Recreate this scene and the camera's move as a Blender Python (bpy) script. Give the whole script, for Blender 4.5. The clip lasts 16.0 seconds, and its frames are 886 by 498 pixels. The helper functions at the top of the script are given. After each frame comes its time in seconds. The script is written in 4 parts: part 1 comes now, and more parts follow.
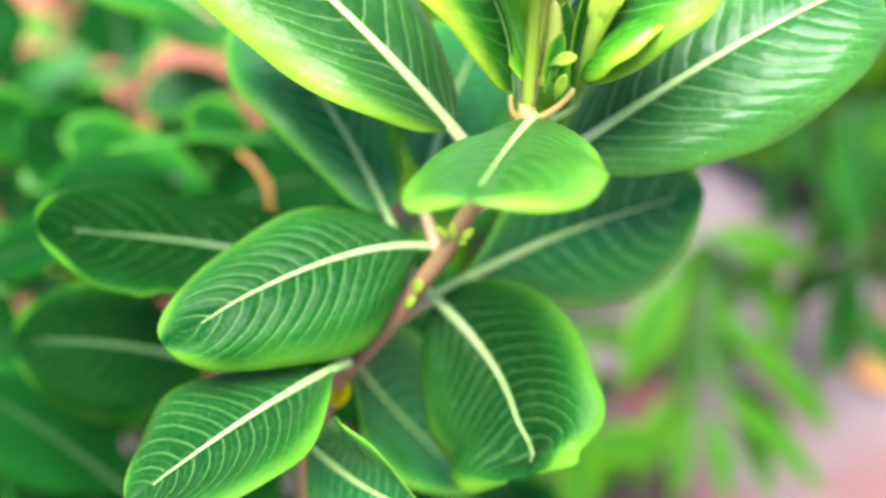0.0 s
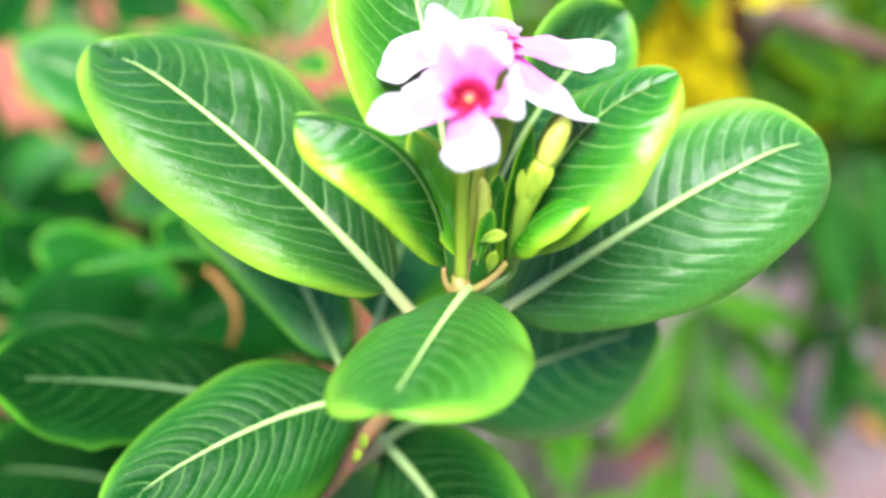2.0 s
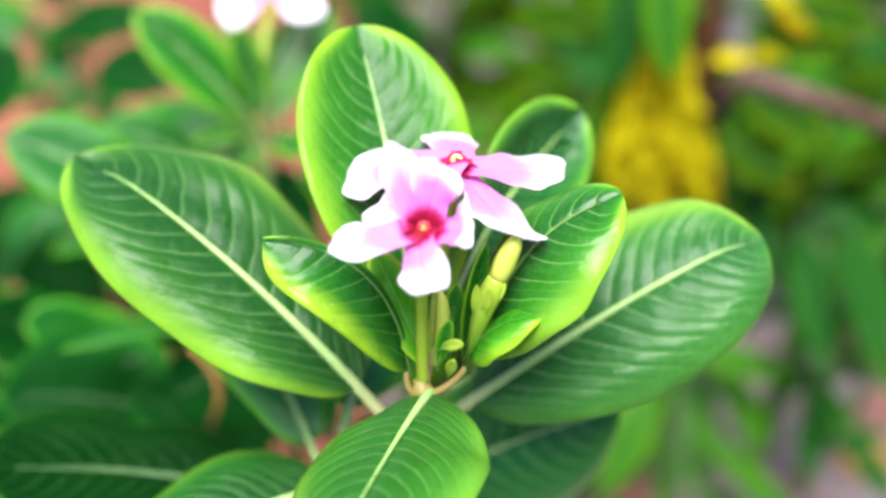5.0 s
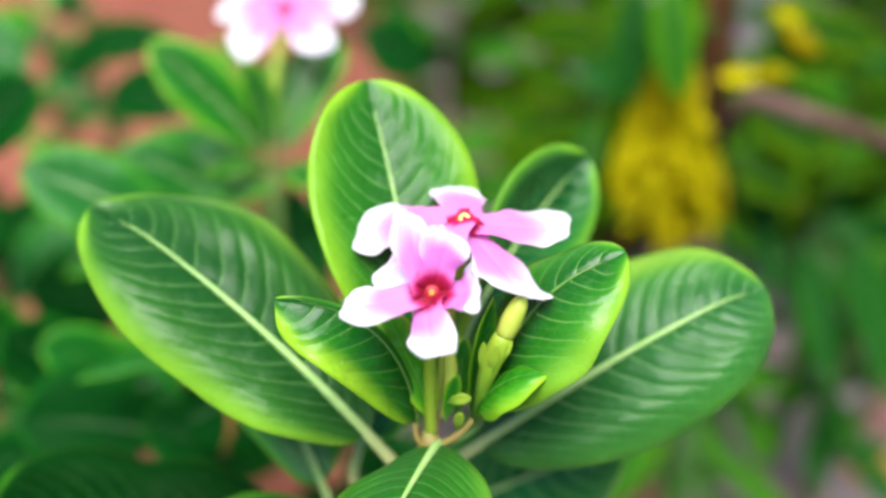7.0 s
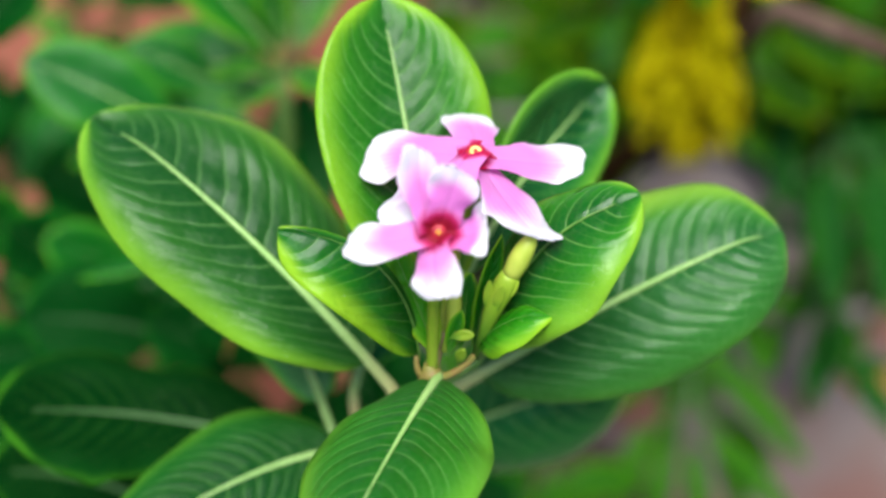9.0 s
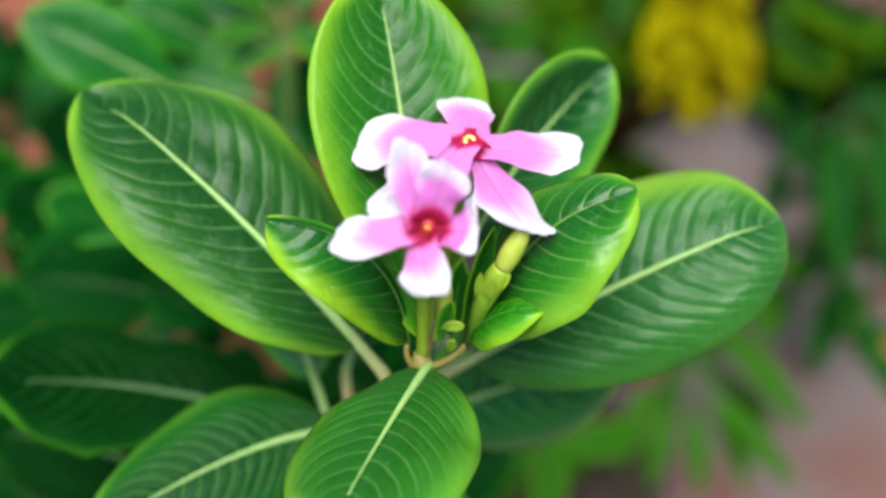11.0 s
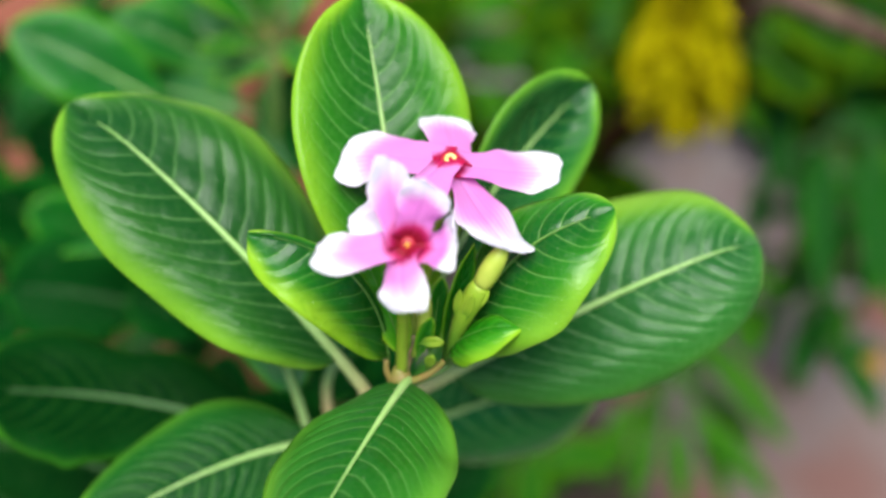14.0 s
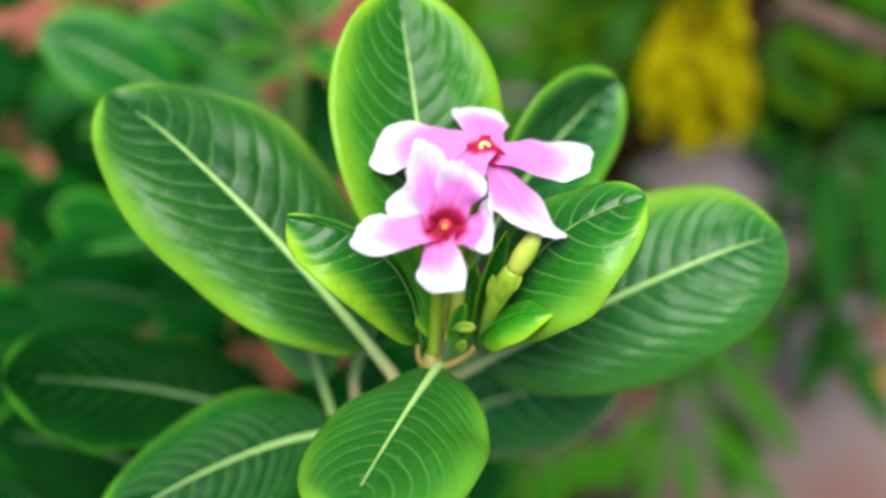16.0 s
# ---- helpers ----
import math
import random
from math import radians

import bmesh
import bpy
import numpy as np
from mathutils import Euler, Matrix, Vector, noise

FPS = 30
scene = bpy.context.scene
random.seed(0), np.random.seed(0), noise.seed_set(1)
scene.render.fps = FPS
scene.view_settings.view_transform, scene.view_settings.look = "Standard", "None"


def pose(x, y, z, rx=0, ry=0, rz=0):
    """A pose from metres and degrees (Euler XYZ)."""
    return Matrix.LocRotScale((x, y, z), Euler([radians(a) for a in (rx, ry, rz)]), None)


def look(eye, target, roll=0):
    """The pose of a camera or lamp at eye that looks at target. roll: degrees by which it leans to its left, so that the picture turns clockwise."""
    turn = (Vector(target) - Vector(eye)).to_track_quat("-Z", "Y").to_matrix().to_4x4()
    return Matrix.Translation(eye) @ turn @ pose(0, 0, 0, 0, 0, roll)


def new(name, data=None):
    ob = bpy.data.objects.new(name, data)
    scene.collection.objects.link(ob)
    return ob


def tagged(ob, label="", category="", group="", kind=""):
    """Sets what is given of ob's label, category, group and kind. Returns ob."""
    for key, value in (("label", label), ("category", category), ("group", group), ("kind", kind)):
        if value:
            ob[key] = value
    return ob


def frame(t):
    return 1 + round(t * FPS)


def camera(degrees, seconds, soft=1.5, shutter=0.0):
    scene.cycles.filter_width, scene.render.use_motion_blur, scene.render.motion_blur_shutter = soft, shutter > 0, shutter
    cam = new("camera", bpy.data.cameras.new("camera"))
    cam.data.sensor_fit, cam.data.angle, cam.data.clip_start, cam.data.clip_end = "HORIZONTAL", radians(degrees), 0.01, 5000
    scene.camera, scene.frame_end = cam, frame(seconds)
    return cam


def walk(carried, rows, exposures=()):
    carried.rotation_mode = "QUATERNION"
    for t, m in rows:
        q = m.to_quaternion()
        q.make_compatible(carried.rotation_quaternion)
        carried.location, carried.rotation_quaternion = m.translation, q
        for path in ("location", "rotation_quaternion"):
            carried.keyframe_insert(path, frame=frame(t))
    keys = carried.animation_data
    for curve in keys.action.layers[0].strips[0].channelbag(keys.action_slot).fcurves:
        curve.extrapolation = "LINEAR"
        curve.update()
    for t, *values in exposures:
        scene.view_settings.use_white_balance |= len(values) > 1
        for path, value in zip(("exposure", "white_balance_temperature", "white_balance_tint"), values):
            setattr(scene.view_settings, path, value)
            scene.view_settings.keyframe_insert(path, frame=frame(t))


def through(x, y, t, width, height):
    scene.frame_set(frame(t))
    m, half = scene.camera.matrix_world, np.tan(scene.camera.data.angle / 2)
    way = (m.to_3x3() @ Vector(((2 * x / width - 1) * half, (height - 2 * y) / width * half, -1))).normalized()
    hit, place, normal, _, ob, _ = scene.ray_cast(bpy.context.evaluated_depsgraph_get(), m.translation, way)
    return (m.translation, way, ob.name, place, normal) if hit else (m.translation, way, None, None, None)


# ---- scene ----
PATH = [
    (0, (-0.00992, -0.15399, 0.10494), (-0.01385, -0.00292, -0.02607), -0.35),
    (0.5, (-0.00228, -0.15032, 0.10774), (-0.00790, 0.00128, -0.02259), -0.92),
    (1, (0.00356, -0.14340, 0.11281), (-0.00331, 0.00818, -0.01749), -1.48),
    (1.5, (0.00082, -0.14175, 0.11488), (-0.00659, 0.01093, -0.01409), -1.67),
    (2, (0.00441, -0.13614, 0.12425), (-0.00323, 0.01686, -0.00433), -2.02),
    (2.5, (0.00356, -0.13742, 0.13181), (-0.00331, 0.01693, 0.00480), -1.71),
    (3, (0.00244, -0.13899, 0.13347), (-0.00380, 0.01637, 0.00768), -1.72),
    (3.5, (0.00129, -0.13948, 0.13575), (-0.00406, 0.01639, 0.01055), -1.68),
    (4, (0.00310, -0.13923, 0.13937), (-0.00194, 0.01671, 0.01424), -1.83),
    (4.5, (0.00623, -0.13655, 0.14037), (0.00076, 0.01888, 0.01463), -2.09),
    (5, (0.01079, -0.13560, 0.14282), (0.00419, 0.02016, 0.01754), -2.40),
    (5.2, (0.01112, -0.13357, 0.14455), (0.00447, 0.02184, 0.01885), -2.41),
    (7.3, (0.01156, -0.13105, 0.15482), (0.00215, 0.02332, 0.02800), -3.01),
    (7.5, (0.01341, -0.12638, 0.15389), (0.00305, 0.02710, 0.02608), -3.19),
    (8, (0.01539, -0.12195, 0.15513), (0.00564, 0.03042, 0.02594), -2.80),
    (8.5, (0.01589, -0.12301, 0.15526), (0.00486, 0.02460, 0.02075), -2.50),
    (9, (0.01134, -0.12218, 0.15762), (0.00148, 0.01805, 0.01536), -0.96),
    (9.2, (0.01348, -0.11839, 0.15915), (0.00248, 0.01910, 0.01432), -1.42),
    (11.3, (0.01429, -0.11365, 0.16204), (0.00197, 0.01792, 0.01191), -0.11),
    (11.5, (0.00898, -0.11401, 0.16294), (-0.00382, 0.01721, 0.01254), 0.20),
    (12, (0.00508, -0.11684, 0.16296), (-0.00730, 0.01619, 0.01413), 0.70),
    (12.5, (0.00889, -0.11995, 0.15999), (-0.00342, 0.01358, 0.01161), 0.28),
    (13, (0.00991, -0.11919, 0.16004), (-0.00012, 0.01603, 0.01302), 1.06),
    (13.5, (0.03043, -0.11880, 0.15643), (0.01326, 0.01640, 0.01006), -1.64),
    (14, (0.01562, -0.11442, 0.16328), (0.00619, 0.01952, 0.01505), 0.90),
    (14.5, (0.00788, -0.11695, 0.16592), (-0.00139, 0.01613, 0.01692), 0.98),
    (15, (0.00817, -0.12156, 0.16243), (-0.00188, 0.01504, 0.01669), 1.54),
    (15.5, (0.01248, -0.11728, 0.16306), (0.00145, 0.01691, 0.01517), 0.23),
    (16, (0.01106, -0.12182, 0.16168), (0.00072, 0.01498, 0.01615), 1.25),
]
EXPOSURES = [(0, 2.46, 6050, 20), (2.5, 2.09, 6100, 19), (4.0, 1.91, 6150, 18), (5.2, 1.74, 6150, 16), (7.3, 1.33, 6200, 8), (9.2, 1.05, 6200, 5), (12.5, 1.01, 6250, 5), (16, 1.14, 6250, 5)]

cam = camera(44.35, 16.0, soft=3.0)
walk(cam, [(t, look(eye, target, roll)) for t, eye, target, roll in PATH], EXPOSURES)
cam.data.dof.use_dof = True
cam.data.dof.focus_distance = 0.183
cam.data.dof.aperture_fstop = 6.0

# ---- daylight: bright open shade under a hazy sky ----
world = bpy.data.worlds.new("sky")
scene.world = world
world.use_nodes = True
wn = world.node_tree
sky = wn.nodes.new("ShaderNodeTexSky")
sky.sky_type = "NISHITA"
sky.sun_disc = False
sky.sun_elevation = radians(67)
sky.sun_rotation = radians(200)
sky.air_density = 1.0
sky.dust_density = 1.0
wn.links.new(sky.outputs[0], wn.nodes["Background"].inputs[0])
wn.nodes["Background"].inputs[1].default_value = 0.070
sun = new("sun", bpy.data.lights.new("sun", "SUN"))
sun.data.energy = 4.2
sun.data.angle = radians(42)
sun.data.color = (1.0, 0.95, 0.87)
sun.matrix_world = look((-0.03, -0.46, 1.5), (0, 0, 0))


# ---- node helpers ----
class Mat:
    """A small builder for node materials."""

    def __init__(self, name):
        self.m = bpy.data.materials.new(name)
        self.m.use_nodes = True
        self.t = self.m.node_tree
        self.bsdf = self.t.nodes["Principled BSDF"]
        self.out = self.t.nodes["Material Output"]

    def put(self, socket, value):
        if isinstance(value, bpy.types.NodeSocket):
            self.t.links.new(value, socket)
        else:
            socket.default_value = value

    def node(self, kind, *values):
        n = self.t.nodes.new(kind)
        for i, value in enumerate(values):
            if value is not None:
                self.put(n.inputs[i], value)
        return n

    def math(self, op, a, b=None, c=None, clamp=False):
        n = self.node("ShaderNodeMath", a, b, c)
        n.operation, n.use_clamp = op, clamp
        return n.outputs[0]

    def step(self, x, lo, hi, a=0.0, b=1.0):
        n = self.node("ShaderNodeMapRange", x, lo, hi, a, b)
        n.interpolation_type = "SMOOTHSTEP"
        return n.outputs[0]

    def mix(self, f, a, b, how="MIX"):
        n = self.t.nodes.new("ShaderNodeMix")
        n.data_type, n.blend_type = "RGBA", how
        self.put(n.inputs[0], f)
        self.put(n.inputs[6], a if isinstance(a, bpy.types.NodeSocket) else (*a, 1))
        self.put(n.inputs[7], b if isinstance(b, bpy.types.NodeSocket) else (*b, 1))
        return n.outputs[2]

    def noise(self, where, scale, detail=3.0, rough=0.55):
        n = self.t.nodes.new("ShaderNodeTexNoise")
        self.put(n.inputs["Vector"], where)
        n.inputs["Scale"].default_value, n.inputs["Detail"].default_value, n.inputs["Roughness"].default_value = scale, detail, rough
        return n.outputs[0]

    def bump(self, height, strength, distance, normal=None):
        n = self.t.nodes.new("ShaderNodeBump")
        n.inputs["Strength"].default_value, n.inputs["Distance"].default_value = strength, distance
        self.put(n.inputs["Height"], height)
        if normal is not None:
            self.put(n.inputs["Normal"], normal)
        return n.outputs[0]

    def spot(self):
        return self.t.nodes.new("ShaderNodeNewGeometry").outputs["Position"]

    def chance(self):
        return self.t.nodes.new("ShaderNodeObjectInfo").outputs["Random"]

    def finish(self, colour, rough=0.5, normal=None, spec=0.5, through=0.0, through_colour=None, coat=0.0):
        b = self.bsdf
        self.put(b.inputs["Base Color"], colour if isinstance(colour, bpy.types.NodeSocket) else (*colour, 1))
        self.put(b.inputs["Roughness"], rough)
        self.put(b.inputs["Specular IOR Level"], spec)
        b.inputs["IOR"].default_value = 1.22 if spec < 0.16 else 1.45
        b.inputs["Coat Weight"].default_value = coat
        b.inputs["Coat Roughness"].default_value = 0.25
        if normal is not None:
            self.put(b.inputs["Normal"], normal)
        if through:
            tr = self.node("ShaderNodeBsdfTranslucent", through_colour if through_colour is not None else colour)
            mixer = self.node("ShaderNodeMixShader", through, b.outputs[0], tr.outputs[0])
            self.t.links.new(mixer.outputs[0], self.out.inputs[0])
        return self.m


def leaf_material(name, deep, mid, rim, vein, veins=12.0, rim_at=0.5, gloss=0.3, net=1.0, spec=0.5, relief=1.0, glow=0.12, lop=0.0):
    """A broad glossy leaf: dark blade, paler lime margin, thin light side veins that bend towards the tip, puffed panels between them."""
    k = Mat(name)
    uv = k.t.nodes.new("ShaderNodeUVMap").outputs[0]
    sep = k.node("ShaderNodeSeparateXYZ", uv)
    across = k.math("MULTIPLY_ADD", sep.outputs[0], 2.0, -1.0)
    along = sep.outputs[1]
    side = k.math("ABSOLUTE", across)
    spot = k.spot()
    wob = k.math("MULTIPLY_ADD", k.noise(spot, 190.0, 2.0), 0.022, -0.011)
    wide = k.math("MULTIPLY_ADD", k.noise(spot, 40.0, 1.0), 0.06, -0.03)
    shift = k.math("MULTIPLY", k.math("SIGN", across), 0.017)
    lean = k.math("ADD", k.math("MULTIPLY", side, 0.10), k.math("MULTIPLY", k.math("MULTIPLY", side, side), 0.24))
    q = k.math("ADD", k.math("SUBTRACT", along, lean), k.math("ADD", k.math("ADD", wob, wide), shift))
    q = k.math("MULTIPLY", k.math("ADD", q, k.chance()), veins)
    saw = k.math("ABSOLUTE", k.math("SUBTRACT", k.math("FRACT", q), 0.5))
    fade = k.math("MULTIPLY", k.step(side, 0.55, 0.95, 1.0, 0.0), k.step(along, 0.88, 0.98, 1.0, 0.0))
    line = k.math("MULTIPLY", k.step(saw, 0.012, 0.062, 1.0, 0.0), fade)
    between = k.math("MULTIPLY", k.step(saw, 0.455, 0.495), k.math("MULTIPLY", fade, k.step(k.noise(spot, 120.0, 1.0), 0.46, 0.6)))
    mesh = k.t.nodes.new("ShaderNodeTexVoronoi")
    mesh.feature = "DISTANCE_TO_EDGE"
    mesh.inputs["Scale"].default_value = 620.0
    k.put(mesh.inputs["Vector"], spot)
    web = k.step(mesh.outputs["Distance"], 0.02, 0.10, 1.0, 0.0)
    fine = k.noise(spot, 900.0, 4.0, 0.7)
    patch = k.noise(spot, 45.0, 3.0)
    border = k.math("MULTIPLY_ADD", k.noise(spot, 60.0, 1.0), 0.16, k.math("SUBTRACT", side, 0.08))
    border = k.math("MULTIPLY_ADD", across, lop, border)
    border = k.math("ADD", border, k.step(along, 0.85, 1.0, 0.0, 0.35))
    colour = k.mix(k.step(border, rim_at - 0.5, rim_at + 0.3), deep, mid)
    colour = k.mix(k.step(border, rim_at, 1.14), colour, rim)
    colour = k.mix(k.step(patch, 0.35, 0.7, 0.0, 0.35), colour, k.mix(1.0, colour, (0.72, 0.86, 0.8), "MULTIPLY"))
    colour = k.mix(k.math("MULTIPLY", k.step(fine, 0.5, 0.75), 0.22), colour, mid)
    colour = k.mix(k.math("MULTIPLY", web, 0.07 * net), colour, vein)
    colour = k.mix(k.math("MULTIPLY", between, 0.22 * net), colour, vein)
    colour = k.mix(k.math("MULTIPLY", line, 0.58 * net), colour, vein)
    speck = k.step(k.noise(spot, 2600.0, 1.0), 0.77, 0.8)
    colour = k.mix(k.math("MULTIPLY", speck, 0.5), colour, (0.55, 0.62, 0.4))
    puff = k.math("MULTIPLY", k.math("POWER", k.math("MULTIPLY", saw, 2.0), 0.6), fade)
    h = k.math("ADD", puff, k.math("MULTIPLY", between, -0.2))
    h = k.math("ADD", h, k.math("ADD", k.math("MULTIPLY", fine, 0.18), k.math("MULTIPLY", web, -0.10)))
    nrm = k.bump(h, 0.6, 0.00037 * relief)
    nrm = k.bump(k.noise(spot, 95.0, 1.5), 0.5, 0.0028, nrm)
    rough = k.math("ADD", k.math("MULTIPLY_ADD", patch, 0.20, gloss - 0.1), k.math("MULTIPLY", border, 0.06))
    return k.finish(colour, rough, nrm, spec, glow, k.mix(0.35, colour, (0.14, 0.50, 0.015)))


def plain_material(name, a, b, scale=300.0, rough=0.5, relief=0.0003, through=0.0, spec=0.5, ends=None, stretch=None, foot=None, foot_to=0.10):
    """Two tones broken by noise at two scales, with fine relief; ends: a tint towards the far end of the part."""
    k = Mat(name)
    spot = k.spot()
    if stretch:
        spot = k.node("ShaderNodeMapping", spot, (0, 0, 0), (0, 0, 0), stretch).outputs[0]
    n1, n2 = k.noise(spot, scale, 4.0), k.noise(spot, scale * 0.13, 3.0)
    f = k.math("ADD", k.math("MULTIPLY", n1, 0.5), k.math("MULTIPLY", n2, 0.5))
    colour = k.mix(k.step(f, 0.35, 0.65), a, b)
    if ends:
        along = k.node("ShaderNodeSeparateXYZ", k.t.nodes.new("ShaderNodeUVMap").outputs[0]).outputs[1]
        colour = k.mix(k.step(along, ends[1], ends[2]), colour, ends[0])
    if foot:
        along = k.node("ShaderNodeSeparateXYZ", k.t.nodes.new("ShaderNodeUVMap").outputs[0]).outputs[1]
        colour = k.mix(k.step(along, 0.0, foot_to, 0.85, 0.0), colour, foot)
    return k.finish(colour, k.math("MULTIPLY_ADD", n2, 0.25, rough - 0.12), k.bump(f, 0.6, relief), spec, through)


def petal_material(name, centre, throat, pink, pale, blotch, turn=(0.55, 0.95)):
    """Pale petals, pink towards the flower's centre, with a crimson blotch around the throat."""
    k = Mat(name)
    sep = k.node("ShaderNodeSeparateXYZ", k.t.nodes.new("ShaderNodeUVMap").outputs[0])
    across = k.math("ABSOLUTE", k.math("MULTIPLY_ADD", sep.outputs[0], 2.0, -1.0))
    along = sep.outputs[1]
    spot = k.spot()
    away = k.node("ShaderNodeVectorMath", spot, centre)
    away.operation = "DISTANCE"
    away = k.math("MULTIPLY_ADD", k.noise(spot, 500.0, 3.0), 0.0014, k.math("SUBTRACT", away.outputs["Value"], 0.0007))
    stray = k.math("MULTIPLY_ADD", k.noise(spot, 260.0, 3.0), 0.16, -0.08)
    streak = k.math("SINE", k.math("MULTIPLY", sep.outputs[0], 70.0))
    out = k.math("ADD", k.math("ADD", along, stray), k.math("MULTIPLY", k.math("MULTIPLY", across, across), 0.25))
    colour = k.mix(k.step(k.math("MULTIPLY_ADD", streak, 0.03, out), turn[0], turn[1]), pink, pale)
    near = k.math("MAXIMUM", k.step(away, blotch, blotch + 0.0018, 1.0, 0.0), k.step(k.math("ADD", along, stray), 0.03, 0.10, 1.0, 0.0))
    colour = k.mix(near, colour, (0.620, 0.012, 0.170))
    deep = k.math("MAXIMUM", k.step(away, blotch - 0.0008, blotch + 0.0008, 1.0, 0.0), k.step(k.math("ADD", along, stray), 0.02, 0.08, 1.0, 0.0))
    colour = k.mix(deep, colour, throat)
    colour = k.mix(k.math("MULTIPLY_ADD", streak, 0.03, 0.03), colour, pink)
    nrm = k.bump(k.math("ADD", k.math("MULTIPLY", streak, 0.4), k.noise(spot, 700.0, 3.0)), 0.3, 0.0002)
    return k.finish(colour, 0.55, nrm, 0.25, 0.56, colour)


MAT_LEAF = leaf_material("periwinkle_leaf", (0.008, 0.070, 0.005), (0.024, 0.138, 0.005), (0.180, 0.350, 0.012), (0.200, 0.420, 0.100), 13.0, 0.60, 0.24, 0.6, 0.19, 1.1)
MAT_LEAF_BROAD = leaf_material("broad_leaf", (0.006, 0.046, 0.006), (0.018, 0.092, 0.006), (0.165, 0.340, 0.014), (0.210, 0.420, 0.120), 13.0, 0.69, 0.31, 0.42, 0.21, 1.2, 0.08, -0.02)
MAT_LEAF_WIDE = leaf_material("wide_leaf", (0.011, 0.074, 0.012), (0.028, 0.130, 0.013), (0.165, 0.320, 0.020), (0.260, 0.440, 0.180), 14.0, 0.64, 0.27, 0.62, 0.20, 1.3, 0.12, -0.26)
MAT_LEAF_FRONT = leaf_material("front_leaf", (0.010, 0.080, 0.006), (0.027, 0.138, 0.008), (0.125, 0.310, 0.018), (0.210, 0.420, 0.110), 13.0, 0.68, 0.30, 0.5, 0.22, 1.0)
# weaker lime margin; the lower leaves' shade is put into the darker green
MAT_LEAF_PLAIN = leaf_material("plain_leaf_shaded", (0.0024, 0.036, 0.005), (0.008, 0.076, 0.007), (0.075, 0.220, 0.012), (0.150, 0.340, 0.080), 15.0, 0.74, 0.26, 0.72, 0.15, 1.0)
MAT_SHOOT = leaf_material("shoot_leaf", (0.012, 0.130, 0.003), (0.045, 0.220, 0.005), (0.220, 0.400, 0.010), (0.120, 0.280, 0.030), 8.0, 0.60, 0.24, 0.5, 0.28, 0.8)
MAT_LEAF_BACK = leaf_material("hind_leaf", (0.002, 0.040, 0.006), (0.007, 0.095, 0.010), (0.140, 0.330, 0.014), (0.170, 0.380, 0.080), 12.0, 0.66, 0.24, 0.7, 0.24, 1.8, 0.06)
MAT_YOUNG = leaf_material("young_leaf", (0.004, 0.070, 0.003), (0.016, 0.150, 0.004), (0.210, 0.380, 0.012), (0.120, 0.300, 0.040), 9.0, 0.66, 0.22, 0.6, 0.26, 1.0)
MAT_YOUNG_LOW = leaf_material("young_leaf_low", (0.003, 0.055, 0.004), (0.013, 0.120, 0.005), (0.210, 0.380, 0.012), (0.120, 0.300, 0.040), 9.0, 0.58, 0.22, 0.6, 0.24, 0.9, 0.12, -0.16)
MAT_YOUNG_SIDE = leaf_material("young_leaf_side", (0.006, 0.062, 0.006), (0.022, 0.145, 0.006), (0.160, 0.325, 0.016), (0.180, 0.350, 0.080), 9.0, 0.62, 0.22, 0.6, 0.24, 0.9, 0.07, 0.10)
# near-black green: the shade low in the foliage is put into the colour
MAT_UNDER_LEAF = leaf_material("shaded_under_leaf", (0.0012, 0.025, 0.003), (0.003, 0.044, 0.004), (0.014, 0.088, 0.005), (0.022, 0.090, 0.010), 11.0, 0.84, 0.45, 0.5, 0.05, 0.8, 0.03)
# lower left leaves lie in shade; that darkness is put into this green
MAT_SHADE_LEAF = leaf_material("shaded_leaf", (0.0008, 0.015, 0.002), (0.002, 0.027, 0.003), (0.030, 0.120, 0.006), (0.045, 0.150, 0.022), 12.0, 0.84, 0.40, 0.5, 0.03, 0.8, 0.03)
MAT_BACK_LEAF = leaf_material("mature_leaf", (0.003, 0.070, 0.005), (0.009, 0.104, 0.005), (0.075, 0.250, 0.008), (0.070, 0.200, 0.040), 11.0, 0.74, 0.30, 0.6, 0.17, 0.8, 0.06)
# bluish green: part of the sky's sheen is put into the base colour
MAT_SHEEN_LEAF = leaf_material("sheen_lower_leaf", (0.003, 0.092, 0.015), (0.009, 0.140, 0.014), (0.120, 0.340, 0.016), (0.200, 0.420, 0.110), 12.0, 0.68, 0.24, 0.9, 0.20, 1.0, 0.08)
MAT_NARROW = leaf_material("narrow_leaf", (0.014, 0.076, 0.003), (0.038, 0.130, 0.003), (0.085, 0.200, 0.005), (0.035, 0.115, 0.008), 16.0, 0.7, 0.45, 0.3, 0.10, 1.0, 0.10)
MAT_NARROW_DARK = leaf_material("dark_narrow_leaf", (0.004, 0.038, 0.004), (0.010, 0.066, 0.005), (0.028, 0.108, 0.006), (0.018, 0.080, 0.008), 16.0, 0.7, 0.42, 0.3, 0.10, 1.0, 0.06)
MAT_SHRUB = leaf_material("shrub_leaf", (0.008, 0.034, 0.001), (0.024, 0.070, 0.001), (0.078, 0.128, 0.002), (0.038, 0.084, 0.003), 10.0, 0.6, 0.55, 0.4, 0.03)
MAT_YELLOW = leaf_material("yellowed_leaf", (0.250, 0.215, 0.001), (0.400, 0.340, 0.001), (0.480, 0.410, 0.002), (0.150, 0.110, 0.001), 9.0, 0.6, 0.6, 0.8, 0.05)
